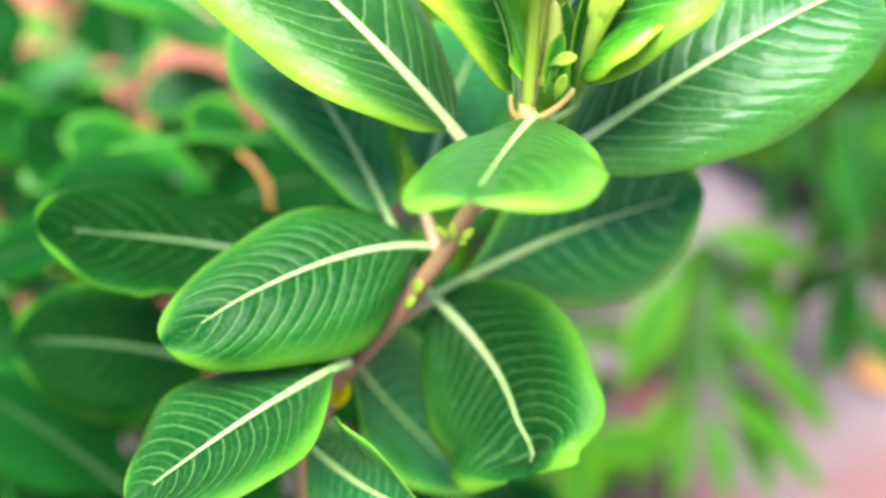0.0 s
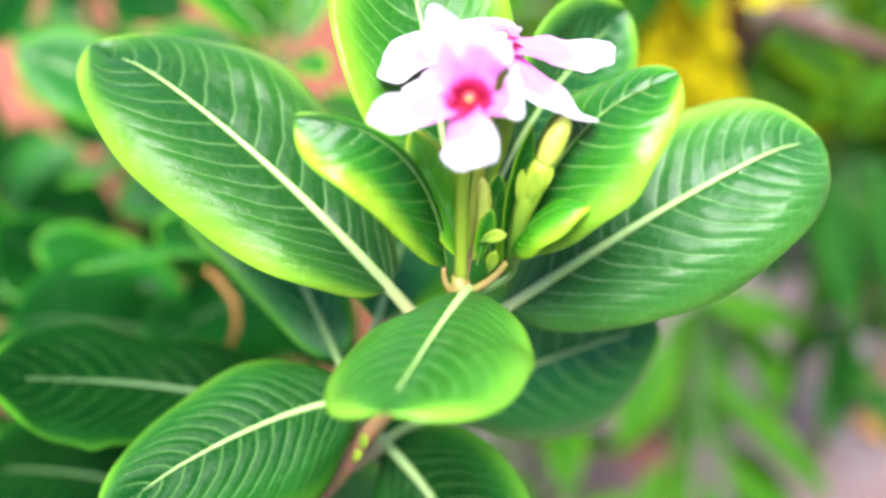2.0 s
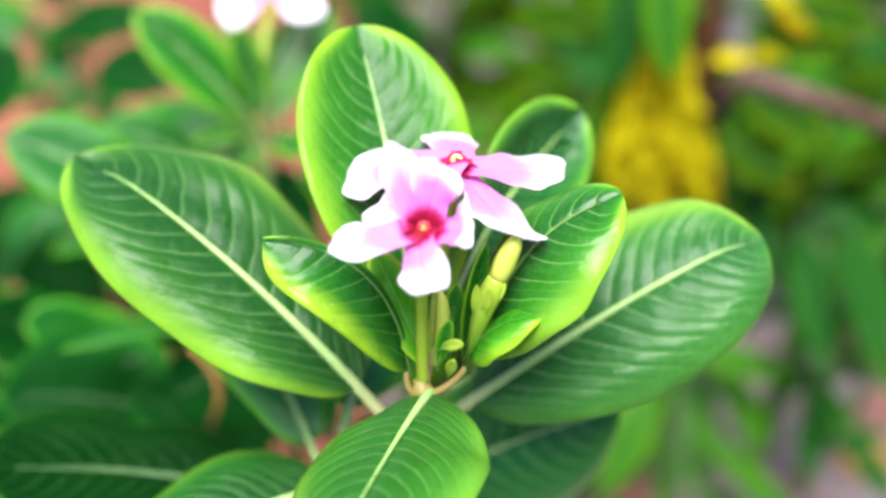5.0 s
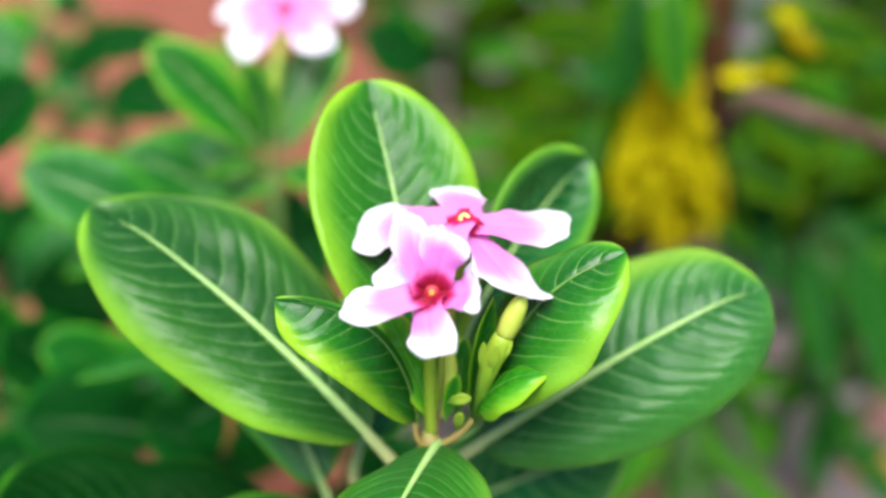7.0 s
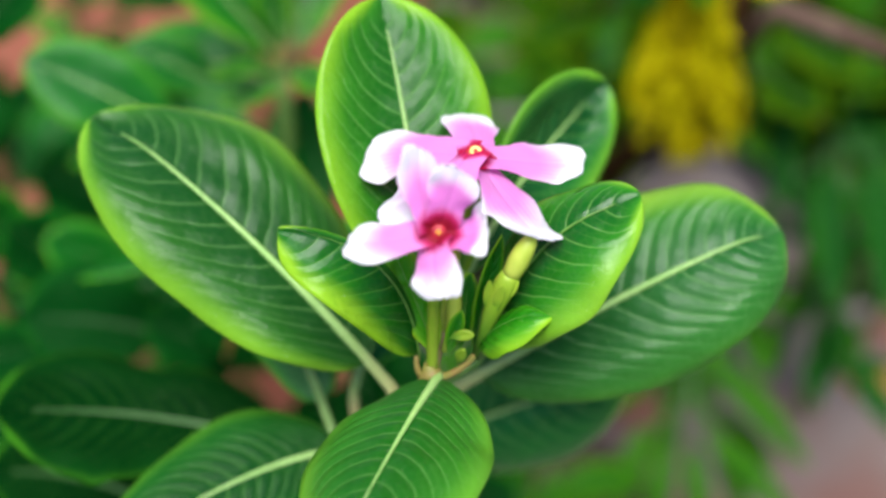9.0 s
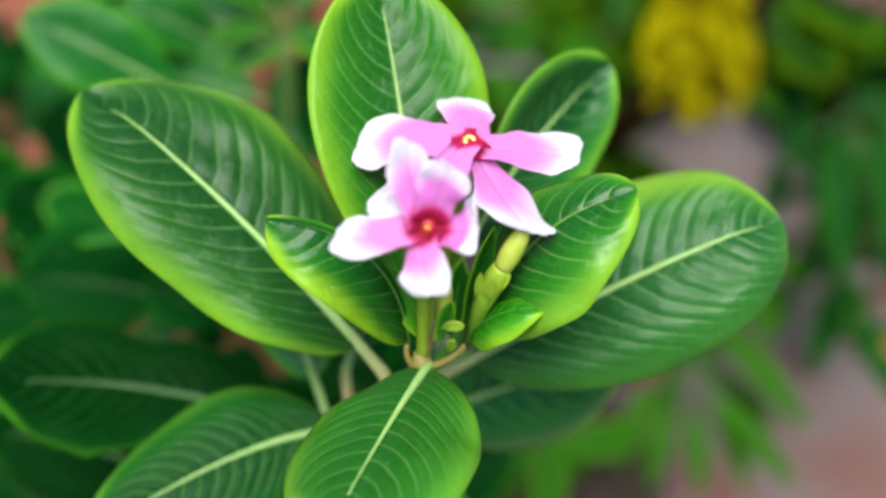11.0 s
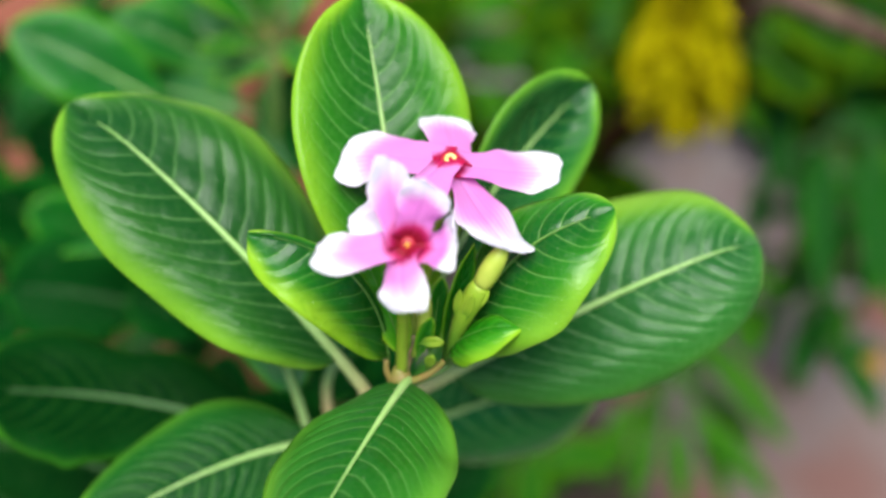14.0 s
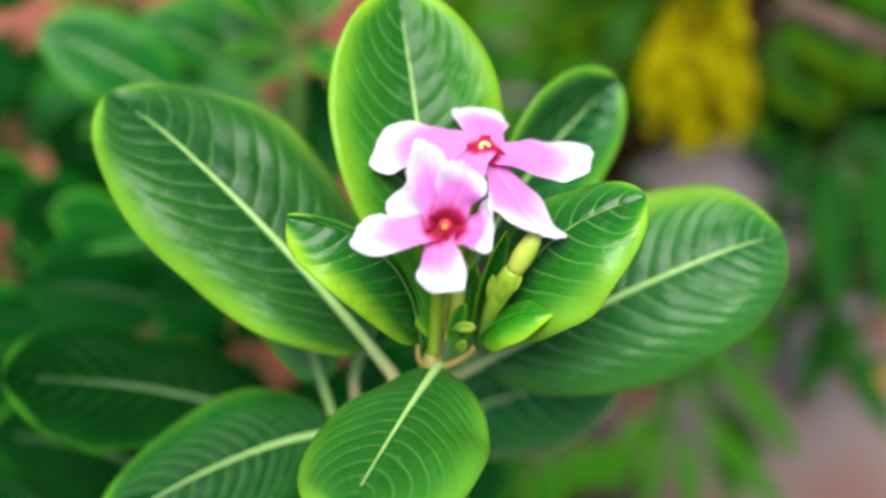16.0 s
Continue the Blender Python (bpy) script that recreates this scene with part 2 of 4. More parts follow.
MAT_YELLOW_DULL = leaf_material("fading_leaf", (0.120, 0.105, 0.001), (0.230, 0.170, 0.001), (0.300, 0.230, 0.001), (0.080, 0.070, 0.001), 9.0, 0.6, 0.6, 0.8, 0.05)
MAT_RIB = plain_material("leaf_rib", (0.250, 0.430, 0.115), (0.320, 0.490, 0.160), 500.0, 0.42, 0.0001, 0.15, foot=(0.46, 0.23, 0.14), foot_to=0.28)
MAT_RIB_PINK = plain_material("pink_footed_rib", (0.250, 0.430, 0.115), (0.320, 0.490, 0.160), 500.0, 0.42, 0.0001, 0.15, foot=(0.52, 0.27, 0.17), foot_to=0.4)
# rib darkened likewise, shade put into the colour
MAT_RIB_DARK = plain_material("shaded_under_leaf_rib", (0.022, 0.070, 0.016), (0.032, 0.085, 0.022), 500.0, 0.5, 0.0001)
MAT_RIB_YOUNG = plain_material("young_leaf_rib", (0.090, 0.220, 0.028), (0.140, 0.270, 0.050), 500.0, 0.42, 0.0001, 0.15)
# rib of the dimmer leaves, with their shade put into its darker green
MAT_RIB_SHADE = plain_material("shaded_leaf_rib", (0.050, 0.130, 0.030), (0.070, 0.160, 0.045), 500.0, 0.45, 0.0001, 0.1)
MAT_STEM = plain_material("reddish_stem", (0.260, 0.105, 0.058), (0.190, 0.130, 0.040), 420.0, 0.5, 0.0003, foot=(0.20, 0.20, 0.03))
MAT_DULL_STALK = plain_material("dull_green_stalk", (0.060, 0.130, 0.015), (0.090, 0.150, 0.025), 300.0, 0.6, 0.0003)
MAT_STALK = plain_material("green_stalk", (0.210, 0.340, 0.016), (0.260, 0.340, 0.026), 500.0, 0.45, 0.0002, 0.1)
MAT_STALK_TAN = plain_material("tan_stalk", (0.230, 0.140, 0.042), (0.170, 0.190, 0.030), 600.0, 0.5, 0.0002)
MAT_BUD = plain_material("bud_green", (0.230, 0.380, 0.016), (0.300, 0.420, 0.030), 330.0, 0.45, 0.0004, 0.15, foot=(0.040, 0.170, 0.010), foot_to=0.55)
MAT_BUD_PALE = plain_material("bud_pale", (0.330, 0.430, 0.040), (0.420, 0.480, 0.070), 330.0, 0.45, 0.0003, 0.2)
CENTRE_1, CENTRE_2, CENTRE_3 = (0.0023, -0.0021, 0.0397), (0.0072, 0.0199, 0.0367), (-0.0522, 0.1826, -0.0035)
MAT_PETAL_1, MAT_PETAL_2, MAT_PETAL_3 = (petal_material("petal_pink", c, d, (0.800, 0.320, 0.720), (0.890, 0.870, 0.920), b) for c, d, b in ((CENTRE_1, (0.330, 0.001, 0.016), 0.0027), (CENTRE_2, (0.560, 0.003, 0.070), 0.0022), (CENTRE_3, (0.400, 0.002, 0.030), 0.0025)))
MAT_EYE_PALE = plain_material("pale_flower_mouth", (0.860, 0.640, 0.300), (0.840, 0.520, 0.120), 900.0, 0.5, 0.0001, 0.2)
MAT_PETAL_FOLD = petal_material("petal_folded", CENTRE_1, (0.330, 0.001, 0.016), (0.760, 0.270, 0.680), (0.890, 0.870, 0.920), 0.0027, (0.62, 0.92))
MAT_LIME = leaf_material("lime_leaf", (0.040, 0.230, 0.006), (0.110, 0.330, 0.008), (0.330, 0.480, 0.014), (0.240, 0.400, 0.040), 8.0, 0.6, 0.24, 0.3, 0.5, 0.5, 0.25)
MAT_EYE = plain_material("flower_throat", (0.430, 0.002, 0.022), (0.240, 0.001, 0.015), 900.0, 0.5, 0.0002, 0.1)
MAT_EYE_RIM = plain_material("flower_mouth", (0.800, 0.480, 0.030), (0.700, 0.300, 0.040), 900.0, 0.5, 0.0001, 0.1)
MAT_TWIG = plain_material("dry_twig", (0.045, 0.024, 0.017), (0.110, 0.070, 0.056), 160.0, 0.85, 0.001, 0.0, 0.15)
MAT_DRY = plain_material("withered_stalk", (0.260, 0.105, 0.014), (0.210, 0.120, 0.025), 300.0, 0.6, 0.0003)
MAT_BARK = plain_material("dark_bark", (0.024, 0.011, 0.004), (0.050, 0.024, 0.010), 140.0, 0.9, 0.001, 0.0, 0.1)
MAT_TERRACOTTA = plain_material("terracotta", (0.155, 0.038, 0.020), (0.190, 0.060, 0.034), 18.0, 0.85, 0.0008)
MAT_POT_DARK = plain_material("brown_pot", (0.022, 0.013, 0.010), (0.036, 0.021, 0.015), 60.0, 0.6, 0.0006)
MAT_SOIL = plain_material("soil", (0.016, 0.010, 0.007), (0.034, 0.023, 0.015), 90.0, 0.95, 0.004)


GROUND_Z = -0.45


def ground_material():
    k = Mat("pink_paving")
    spot = k.spot()
    big, small, grit = k.noise(spot, 2.2, 3.0), k.noise(spot, 14.0, 4.0), k.noise(spot, 220.0, 3.0)
    colour = k.mix(k.step(big, 0.38, 0.62), (0.124, 0.102, 0.107), (0.118, 0.080, 0.074))
    colour = k.mix(k.step(small, 0.4, 0.66, 0.0, 0.7), colour, (0.128, 0.115, 0.122))
    colour = k.mix(k.step(small, 0.6, 0.75, 0.0, 0.6), colour, (0.14, 0.05, 0.04))
    colour = k.mix(k.step(grit, 0.55, 0.7, 0.0, 0.35), colour, (0.10, 0.075, 0.06))
    for x, y, size, tone in ((0.115, 0.335, 0.030, (0.170, 0.050, 0.040)), (0.245, 0.255, 0.045, (0.110, 0.050, 0.042)), (0.300, 0.410, 0.030, (0.160, 0.058, 0.040)), (0.150, 0.240, 0.035, (0.130, 0.052, 0.042)), (0.020, 0.780, 0.100, (0.190, 0.112, 0.088)), (0.222, 0.575, 0.036, (0.210, 0.172, 0.180)), (0.208, 0.455, 0.028, (0.220, 0.180, 0.185)), (0.275, 0.440, 0.035, (0.190, 0.155, 0.165))):
        gap = k.node("ShaderNodeVectorMath", spot, (x, y, GROUND_Z))
        gap.operation = "DISTANCE"
        edge = k.math("MULTIPLY_ADD", k.noise(spot, 30.0, 3.0), size, gap.outputs["Value"])
        colour = k.mix(k.step(edge, size * 0.7, size * 1.7, 0.8, 0.0), colour, tone)
    return k.finish(colour, 0.85, k.bump(k.math("ADD", small, k.math("MULTIPLY", grit, 0.4)), 0.6, 0.003), 0.3)


MAT_GROUND = ground_material()


# ---- mesh helpers ----
def thing(name, place, label, category, group="", kind=""):
    ob = new(name)
    ob.location = place
    ob.empty_display_size = 0.01
    return tagged(ob, label, category, group, kind)


def part(name, bm, material, parent, label=""):
    """Links a bmesh as one mesh object under a thing or a part; its points are given in the world."""
    me = bpy.data.meshes.new(name)
    bm.to_mesh(me)
    bm.free()
    for p in me.polygons:
        p.use_smooth = True
    me.materials.append(material)
    ob = new(name, me)
    if parent is not None:
        ob.parent = parent
        if parent.parent is None:
            ob.matrix_parent_inverse = Matrix.Translation(parent.location).inverted()
    return tagged(ob, label) if label else ob


def tube(points, radii, sides=10, bm=None):
    """A round stalk along points with a radius at each; closed at both ends; v runs along it."""
    bm = bm or bmesh.new()
    uv = bm.loops.layers.uv.verify()
    pts = [Vector(p) for p in points]
    rings, n = [], len(pts)
    ref = Vector((0.3, 0.9, 0.2))
    for i, p in enumerate(pts):
        d = (pts[min(i + 1, n - 1)] - pts[max(i - 1, 0)]).normalized()
        a = d.cross(ref).normalized()
        b = d.cross(a)
        rings.append([bm.verts.new(p + radii[i] * (a * math.cos(w) + b * math.sin(w))) for w in (2 * math.pi * j / sides for j in range(sides))])
    for i in range(n - 1):
        for j in range(sides):
            f = bm.faces.new((rings[i][j], rings[i][(j + 1) % sides], rings[i + 1][(j + 1) % sides], rings[i + 1][j]))
            for loop, v in zip(f.loops, (i, i, i + 1, i + 1)):
                loop[uv].uv = (j / sides, v / (n - 1))
    bm.faces.new(rings[0][::-1])
    bm.faces.new(rings[-1])
    return bm


def curve(a, b, c, n=12):
    a, b, c = Vector(a), Vector(b), Vector(c)
    return [(1 - s) ** 2 * a + 2 * s * (1 - s) * b + s * s * c for s in (i / n for i in range(n + 1))]


FACING = Vector((0.0, -0.5, 0.85))


def dent_at(dents, u, v):
    return sum(d * math.exp(-((u - u_) / ru) ** 2 - ((v - v_) / rv) ** 2) for u_, v_, ru, rv, d in dents)


def blade(base, bow, tip, turn, half, cup_l, cup_r, swell, blunt, skew, stalk, thick, rows=26, cols=9, wave=0.0, curl=0.0, seed=0, frill=0.0, foot=0.0, pin=0.0, roll=0.0, dents=(), nips=()):
    """A leaf or petal: a bowed midrib from base to tip, an egg-shaped outline, two cupped halves, real thickness.
    roll: a trough along the rib with rolled-down margins; dents: (u, v, their spreads, depth); nips: (side, u, spread, depth) in the outline.
    Returns the bmesh and the midrib with its upward normals."""
    p0, p2 = Vector(base), Vector(tip)
    p1 = (p0 + p2) / 2 + Vector(bow)
    chord = (p2 - p0).normalized()
    n0 = (FACING - chord * FACING.dot(chord)).normalized()
    n0 = math.cos(turn) * n0 + math.sin(turn) * chord.cross(n0)
    rng = random.Random(seed)
    ph = [rng.uniform(0, 6.28) for _ in range(4)]

    def spine(s):
        m = (1 - s) ** 2 * p0 + 2 * s * (1 - s) * p1 + s * s * p2
        t = (2 * (1 - s) * (p1 - p0) + 2 * s * (p2 - p1)).normalized()
        side = t.cross(n0).normalized()
        return m, t, side, side.cross(t)

    bm = bmesh.new()
    uv = bm.loops.layers.uv.verify()
    top, low = [], []
    for i in range(rows + 1):
        u = 0.5 - 0.5 * math.cos(math.pi * i / rows)
        s = stalk + (1 - stalk) * u
        m, t, side, up = spine(s)
        hw = half * math.sin(math.pi * min(max(u, 1e-5), 1 - 1e-5) ** swell) ** (blunt[0] + (blunt[1] - blunt[0]) * u)
        hw = max(hw, foot if u < 0.5 else 0.00005)
        row_t, row_l = [], []
        for j in range(2 * cols + 1):
            v = j / cols - 1
            c, k = (cup_r, 1 + skew) if v > 0 else (cup_l, 1 - skew)
            for s_, u_, r_, d_ in nips:
                if s_ * v > 0:
                    k *= 1 - d_ * math.exp(-((u - u_) / r_) ** 2)
            p = m + side * (v * hw * k) + up * (c * hw * v * v)
            if roll:
                o = abs(v)
                p += up * (roll * hw * (0.25 * o * o if o < 0.6 else 0.09 + 0.3 * (o - 0.6) - 1.3125 * (o - 0.6) ** 2))
            p -= up * (half * dent_at(dents, u, v))
            lift = wave * hw * abs(v) ** 1.5 * (math.sin(9.0 * u + ph[0] + (1.7 if v > 0 else 0)) + 0.6 * math.sin(17.0 * u + ph[1] - (2.1 if v > 0 else 0)))
            groove = -0.035 * half * math.exp(-(v / 0.09) ** 2) * min(1, hw / half * 2)
            p += up * (lift + groove)
            p += t * (frill * hw * (math.sin(9 * v + ph[2]) + 0.6 * math.sin(21 * v + ph[3])) * max(0, u - 0.6))
            p += t * (pin * hw * -v * max(0.0, u - 0.55))
            if curl:
                p += up * (-curl * half * max(0.0, u - 0.72) ** 2 * 12)
            e = thick * (1 - 0.65 * abs(v) ** 4) * 0.5
            row_t.append(bm.verts.new(p + up * e))
            row_l.append(bm.verts.new(p - up * e))
        top.append(row_t)
        low.append(row_l)
    w = 2 * cols

    def quad(vs, us):
        f = bm.faces.new(vs)
        for loop, q in zip(f.loops, us):
            loop[uv].uv = q

    for i in range(rows):
        a, b = i / rows, (i + 1) / rows
        a, b = 0.5 - 0.5 * math.cos(math.pi * a), 0.5 - 0.5 * math.cos(math.pi * b)
        for j in range(w):
            x, y = j / w, (j + 1) / w
            quad((top[i][j], top[i][j + 1], top[i + 1][j + 1], top[i + 1][j]), ((x, a), (y, a), (y, b), (x, b)))
            quad((low[i][j + 1], low[i][j], low[i + 1][j], low[i + 1][j + 1]), ((y, a), (x, a), (x, b), (y, b)))
        quad((top[i][0], top[i + 1][0], low[i + 1][0], low[i][0]), ((0, a), (0, b), (0, b), (0, a)))
        quad((top[i + 1][w], top[i][w], low[i][w], low[i + 1][w]), ((1, b), (1, a), (1, a), (1, b)))
    for r, x in ((0, 0.0), (rows, 1.0)):
        for j in range(w):
            vs = (top[r][j], low[r][j], low[r][j + 1], top[r][j + 1])
            quad(vs if r == 0 else vs[::-1], ((0.5, x),) * 4)
    bm.normal_update()
    return bm, [spine(i / 20) for i in range(21)]


count = [0]


def leaf(plant, base, bow, tip, turn, half, cup_l, cup_r, swell, blunt, skew, stalk, material=None, rib=None, rib_size=1.0, thick=0.0005, wave=0.05, curl=0.0, name="leaf", rows=34, cols=12, label="", join=None, roll=0.8, dents=(), nips=()):
    """One leaf of a plant with its raised, tapering midrib, which runs on as the leaf stalk."""
    count[0] += 1
    bm, ribs = blade(base, bow, tip, turn, half, cup_l, cup_r, swell, blunt, skew, stalk, thick, rows, cols, wave, curl, count[0], roll=roll, dents=dents, nips=nips)
    ob = part(name, bm, material or MAT_LEAF, plant, label)
    size = rib_size * (0.0002 + half * 0.052)
    def drop(u):
        return half * (curl * max(0.0, u - 0.72) ** 2 * 12 + dent_at(dents, u, 0.0))

    pts = [m + up * (thick * 0.25 - drop((i / 20 - stalk) / (1 - stalk))) for i, (m, t, side, up) in enumerate(ribs)][:19]
    radii = [size * (1.05 - 0.98 * (i / 19) ** 0.8) for i in range(19)]
    if join is not None:
        back = pts[0] - (pts[1] - pts[0]) * 0.6
        pts, radii = curve(join, back, pts[0], 5)[:5] + pts, [size * 1.3, size * 1.2, size * 1.12, size * 1.08, size * 1.06] + radii
    part("midrib", tube(pts, radii, 8), rib or MAT_RIB, ob)
    return ob


def petal(flower, base, bow, tip, turn, half, cup_l, cup_r, swell, blunt, skew, stalk, material, curl=0.0):
    count[0] += 1
    bm, _ = blade(base, bow, tip, turn, half, cup_l, cup_r, swell, blunt, skew, stalk, 0.0003, 30, 12, 0.10, curl, count[0], 0.26, min(0.0034, half * 0.7), 0.9)
    return part("petal", bm, material, flower)


def simple_leaf(plant, base, tip, half, turn=0.0, material=None, rib=None, swell=1.15, blunt=0.62, droop=0.1, cup=0.12, stalk=0.06, name="leaf", join=None):
    b, t = Vector(base), Vector(tip)
    bow = Vector((0, 0, droop * (t - b).length))
    return leaf(plant, base, bow, tip, turn, half, cup, cup, swell, (blunt, blunt), 0.0, stalk, material, rib, 0.7, 0.0005, 0.05, 0.0, name, 16, 5, join=join)


def flower_eye(flower, centre, axis, size, spread=0.7, mouth=1.0, rim=None):
    """The dark red throat with its small yellow mouth."""
    c, a = Vector(centre), Vector(axis).normalized()
    part("throat", tube([c - a * size * 0.6, c + a * size * 0.03, c + a * size * 0.1], [size * 0.4, size * spread, size * spread * 0.8], 18), MAT_EYE, flower)
    bm = bmesh.new()
    x = a.orthogonal().normalized()
    y = a.cross(x)
    ring = [[bm.verts.new(c + a * (size * (0.16 + 0.09 * mouth * math.sin(q))) + (x * math.cos(w) + y * math.sin(w)) * size * mouth * (0.14 + 0.08 * math.cos(q))) for q in (2 * math.pi * j / 6 for j in range(6))] for w in (2 * math.pi * i / 14 for i in range(14))]
    for i in range(14):
        for j in range(6):
            bm.faces.new((ring[i][j], ring[(i + 1) % 14][j], ring[(i + 1) % 14][(j + 1) % 6], ring[i][(j + 1) % 6]))
    bmesh.ops.recalc_face_normals(bm, faces=bm.faces)
    part("mouth_ring", bm, rim or MAT_EYE_RIM, flower, "yellow ring at the flower's mouth")


# ---- ground ----
bm = bmesh.new()
steps = [-60, -12, -3, -1.2] + [-0.9 + 0.09 * i for i in range(31)] + [2.4, 5, 15, 60]
grid = [[bm.verts.new((x, y + 0.3, GROUND_Z + (0.006 * noise.noise((x * 3, y * 3, 0)) if abs(x) < 3 and abs(y) < 3 else 0))) for x in steps] for y in steps]
for i in range(len(steps) - 1):
    for j in range(len(steps) - 1):
        bm.faces.new((grid[i][j], grid[i][j + 1], grid[i + 1][j + 1], grid[i + 1][j]))
tagged(part("ground", bm, MAT_GROUND, None), "pinkish grey weathered paving with reddish stains", "ground", kind="structure")

# ---- the flowering periwinkle in front ----
plant = thing("periwinkle", (-0.06, 0.03, GROUND_Z), "flowering periwinkle with glossy lime-edged leaves and pink blossoms", "plant")
stem_path = [(0.0, 0.0, 0.004), (0.0007, -0.0008, -0.0009), (-0.0055, 0.003, -0.014), (-0.010, 0.0056, -0.0258), (-0.0139, 0.0039, -0.0332), (-0.018, 0.0032, -0.0395), (-0.0252, 0.0002, -0.0496), (-0.0358, -0.0028, -0.0609), (-0.045, 0.004, -0.09), (-0.055, 0.02, -0.2), (-0.06, 0.03, GROUND_Z)]
part("stem", tube(stem_path, [0.0012, 0.0016, 0.0016, 0.0018, 0.0019, 0.0018, 0.0021, 0.0024, 0.0026, 0.0034, 0.0042], 12), MAT_STEM, plant, "reddish brown stem with leaf scars")
leaf(plant, (-0.0085, 0.0065, -0.0114), (0.0034, -0.0039, 0.011), (-0.0685, 0.0424, 0.0273), 0.447, 0.0201, -0.16, -0.12, 1.07, (0.47, 0.54), 0.08, 0.08, MAT_LEAF_BROAD, MAT_RIB_PINK, curl=0.16, dents=((0.86, -0.45, 0.09, 0.3, 0.06), (0.93, 0.2, 0.06, 0.25, 0.08), (0.72, 0.3, 0.12, 0.2, 0.05)), nips=((-1, 0.42, 0.10, 0.05), (-1, 0.20, 0.08, -0.06)), join=(-0.0072, 0.004, -0.0183))
leaf(plant, (0.0038, 0.0134, -0.0205), (0.0126, 0.0001, 0.0164), (0.0670, 0.0324, 0.0106), -0.133, 0.0193, -0.34, -0.25, 0.86, (0.56, 0.45), -0.06, 0.06, MAT_LEAF_WIDE, MAT_RIB_PINK, curl=0.13, dents=((0.90, -0.1, 0.08, 0.4, 0.07), (0.76, -0.4, 0.10, 0.25, 0.04)), join=(-0.0091, 0.0051, -0.0233))
leaf(plant, (0.0016, -0.0012, 0.0018), (0.0019, 0.0096, -0.0026), (-0.0091, -0.0389, 0.0138), 0.358, 0.0155, -0.27, -0.29, 1.56, (0.28, 0.41), -0.03, 0.03, MAT_LEAF_FRONT, roll=0.5, join=(0.0007, -0.0008, -0.0006))
leaf(plant, (-0.002, 0.0012, 0.0034), (0.0105, 0.0012, 0.0139), (-0.0245, 0.0033, 0.0336), 0.120, 0.0059, 0.13, -0.03, 1.14, (0.41, 0.26), -0.79, 0.04, MAT_YOUNG_LOW, MAT_RIB_YOUNG, 0.5, roll=0.4)
leaf(plant, (0.0094, 0.0043, 0.0014), (-0.0075, -0.0006, 0.0131), (0.0351, 0.0139, 0.034), -0.601, 0.0124, -0.17, -0.34, 0.92, (0.71, 0.42), 0.14, 0.06, MAT_YOUNG_SIDE, MAT_RIB_YOUNG, 0.75, roll=0.45, dents=((0.85, 0.3, 0.1, 0.3, 0.08),), join=(0.0007, -0.0008, -0.0009))
leaf(plant, (0, 0.0069, 0.0018), (0.0026, -0.0023, 0.0033), (-0.0121, 0.0536, 0.0458), 0.226, 0.0165, 0.32, 0.18, 1.19, (0.46, 0.52), -0.03, 0.10, roll=0.6, dents=((0.8, 0.25, 0.08, 0.15, 0.02), (0.65, -0.25, 0.08, 0.15, 0.02)), join=(0.0004, -0.0005, 0.0009))
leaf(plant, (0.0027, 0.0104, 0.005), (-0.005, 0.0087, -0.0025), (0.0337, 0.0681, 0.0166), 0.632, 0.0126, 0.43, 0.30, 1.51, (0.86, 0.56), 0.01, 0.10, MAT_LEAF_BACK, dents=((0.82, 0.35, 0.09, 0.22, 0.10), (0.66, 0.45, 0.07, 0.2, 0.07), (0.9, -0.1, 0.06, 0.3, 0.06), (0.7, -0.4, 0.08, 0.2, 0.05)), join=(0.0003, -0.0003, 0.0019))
leaf(plant, (0.009, 0.0014, 0.0076), (-0.0052, -0.0005, 0.0005), (0.0199, -0.0014, 0.0218), -0.736, 0.0052, -0.55, -0.45, 1.22, (0.60, 0.75), -0.03, 0.00, MAT_SHOOT, MAT_RIB_YOUNG, 0.35, 0.0006, 0.08, 0.5)
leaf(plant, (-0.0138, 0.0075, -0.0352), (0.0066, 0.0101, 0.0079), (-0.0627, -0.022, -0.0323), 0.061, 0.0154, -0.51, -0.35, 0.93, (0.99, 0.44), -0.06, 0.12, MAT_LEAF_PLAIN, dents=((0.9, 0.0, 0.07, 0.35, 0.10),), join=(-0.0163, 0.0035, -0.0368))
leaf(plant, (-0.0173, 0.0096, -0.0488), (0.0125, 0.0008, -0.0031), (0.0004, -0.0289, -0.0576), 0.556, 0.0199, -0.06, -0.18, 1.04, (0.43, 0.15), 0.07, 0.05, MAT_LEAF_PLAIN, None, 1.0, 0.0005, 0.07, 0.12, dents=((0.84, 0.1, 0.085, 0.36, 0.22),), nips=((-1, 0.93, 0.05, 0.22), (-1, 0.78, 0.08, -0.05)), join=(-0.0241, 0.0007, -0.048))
leaf(plant, (-0.0156, 0.0098, -0.05), (-0.0035, 0.0096, -0.0033), (0.0418, 0.0331, -0.0399), 0.512, 0.0235, 0.15, -0.52, 1.56, (1.04, 0.60), 0.01, 0.06, MAT_SHEEN_LEAF, join=(-0.0241, 0.0007, -0.048))
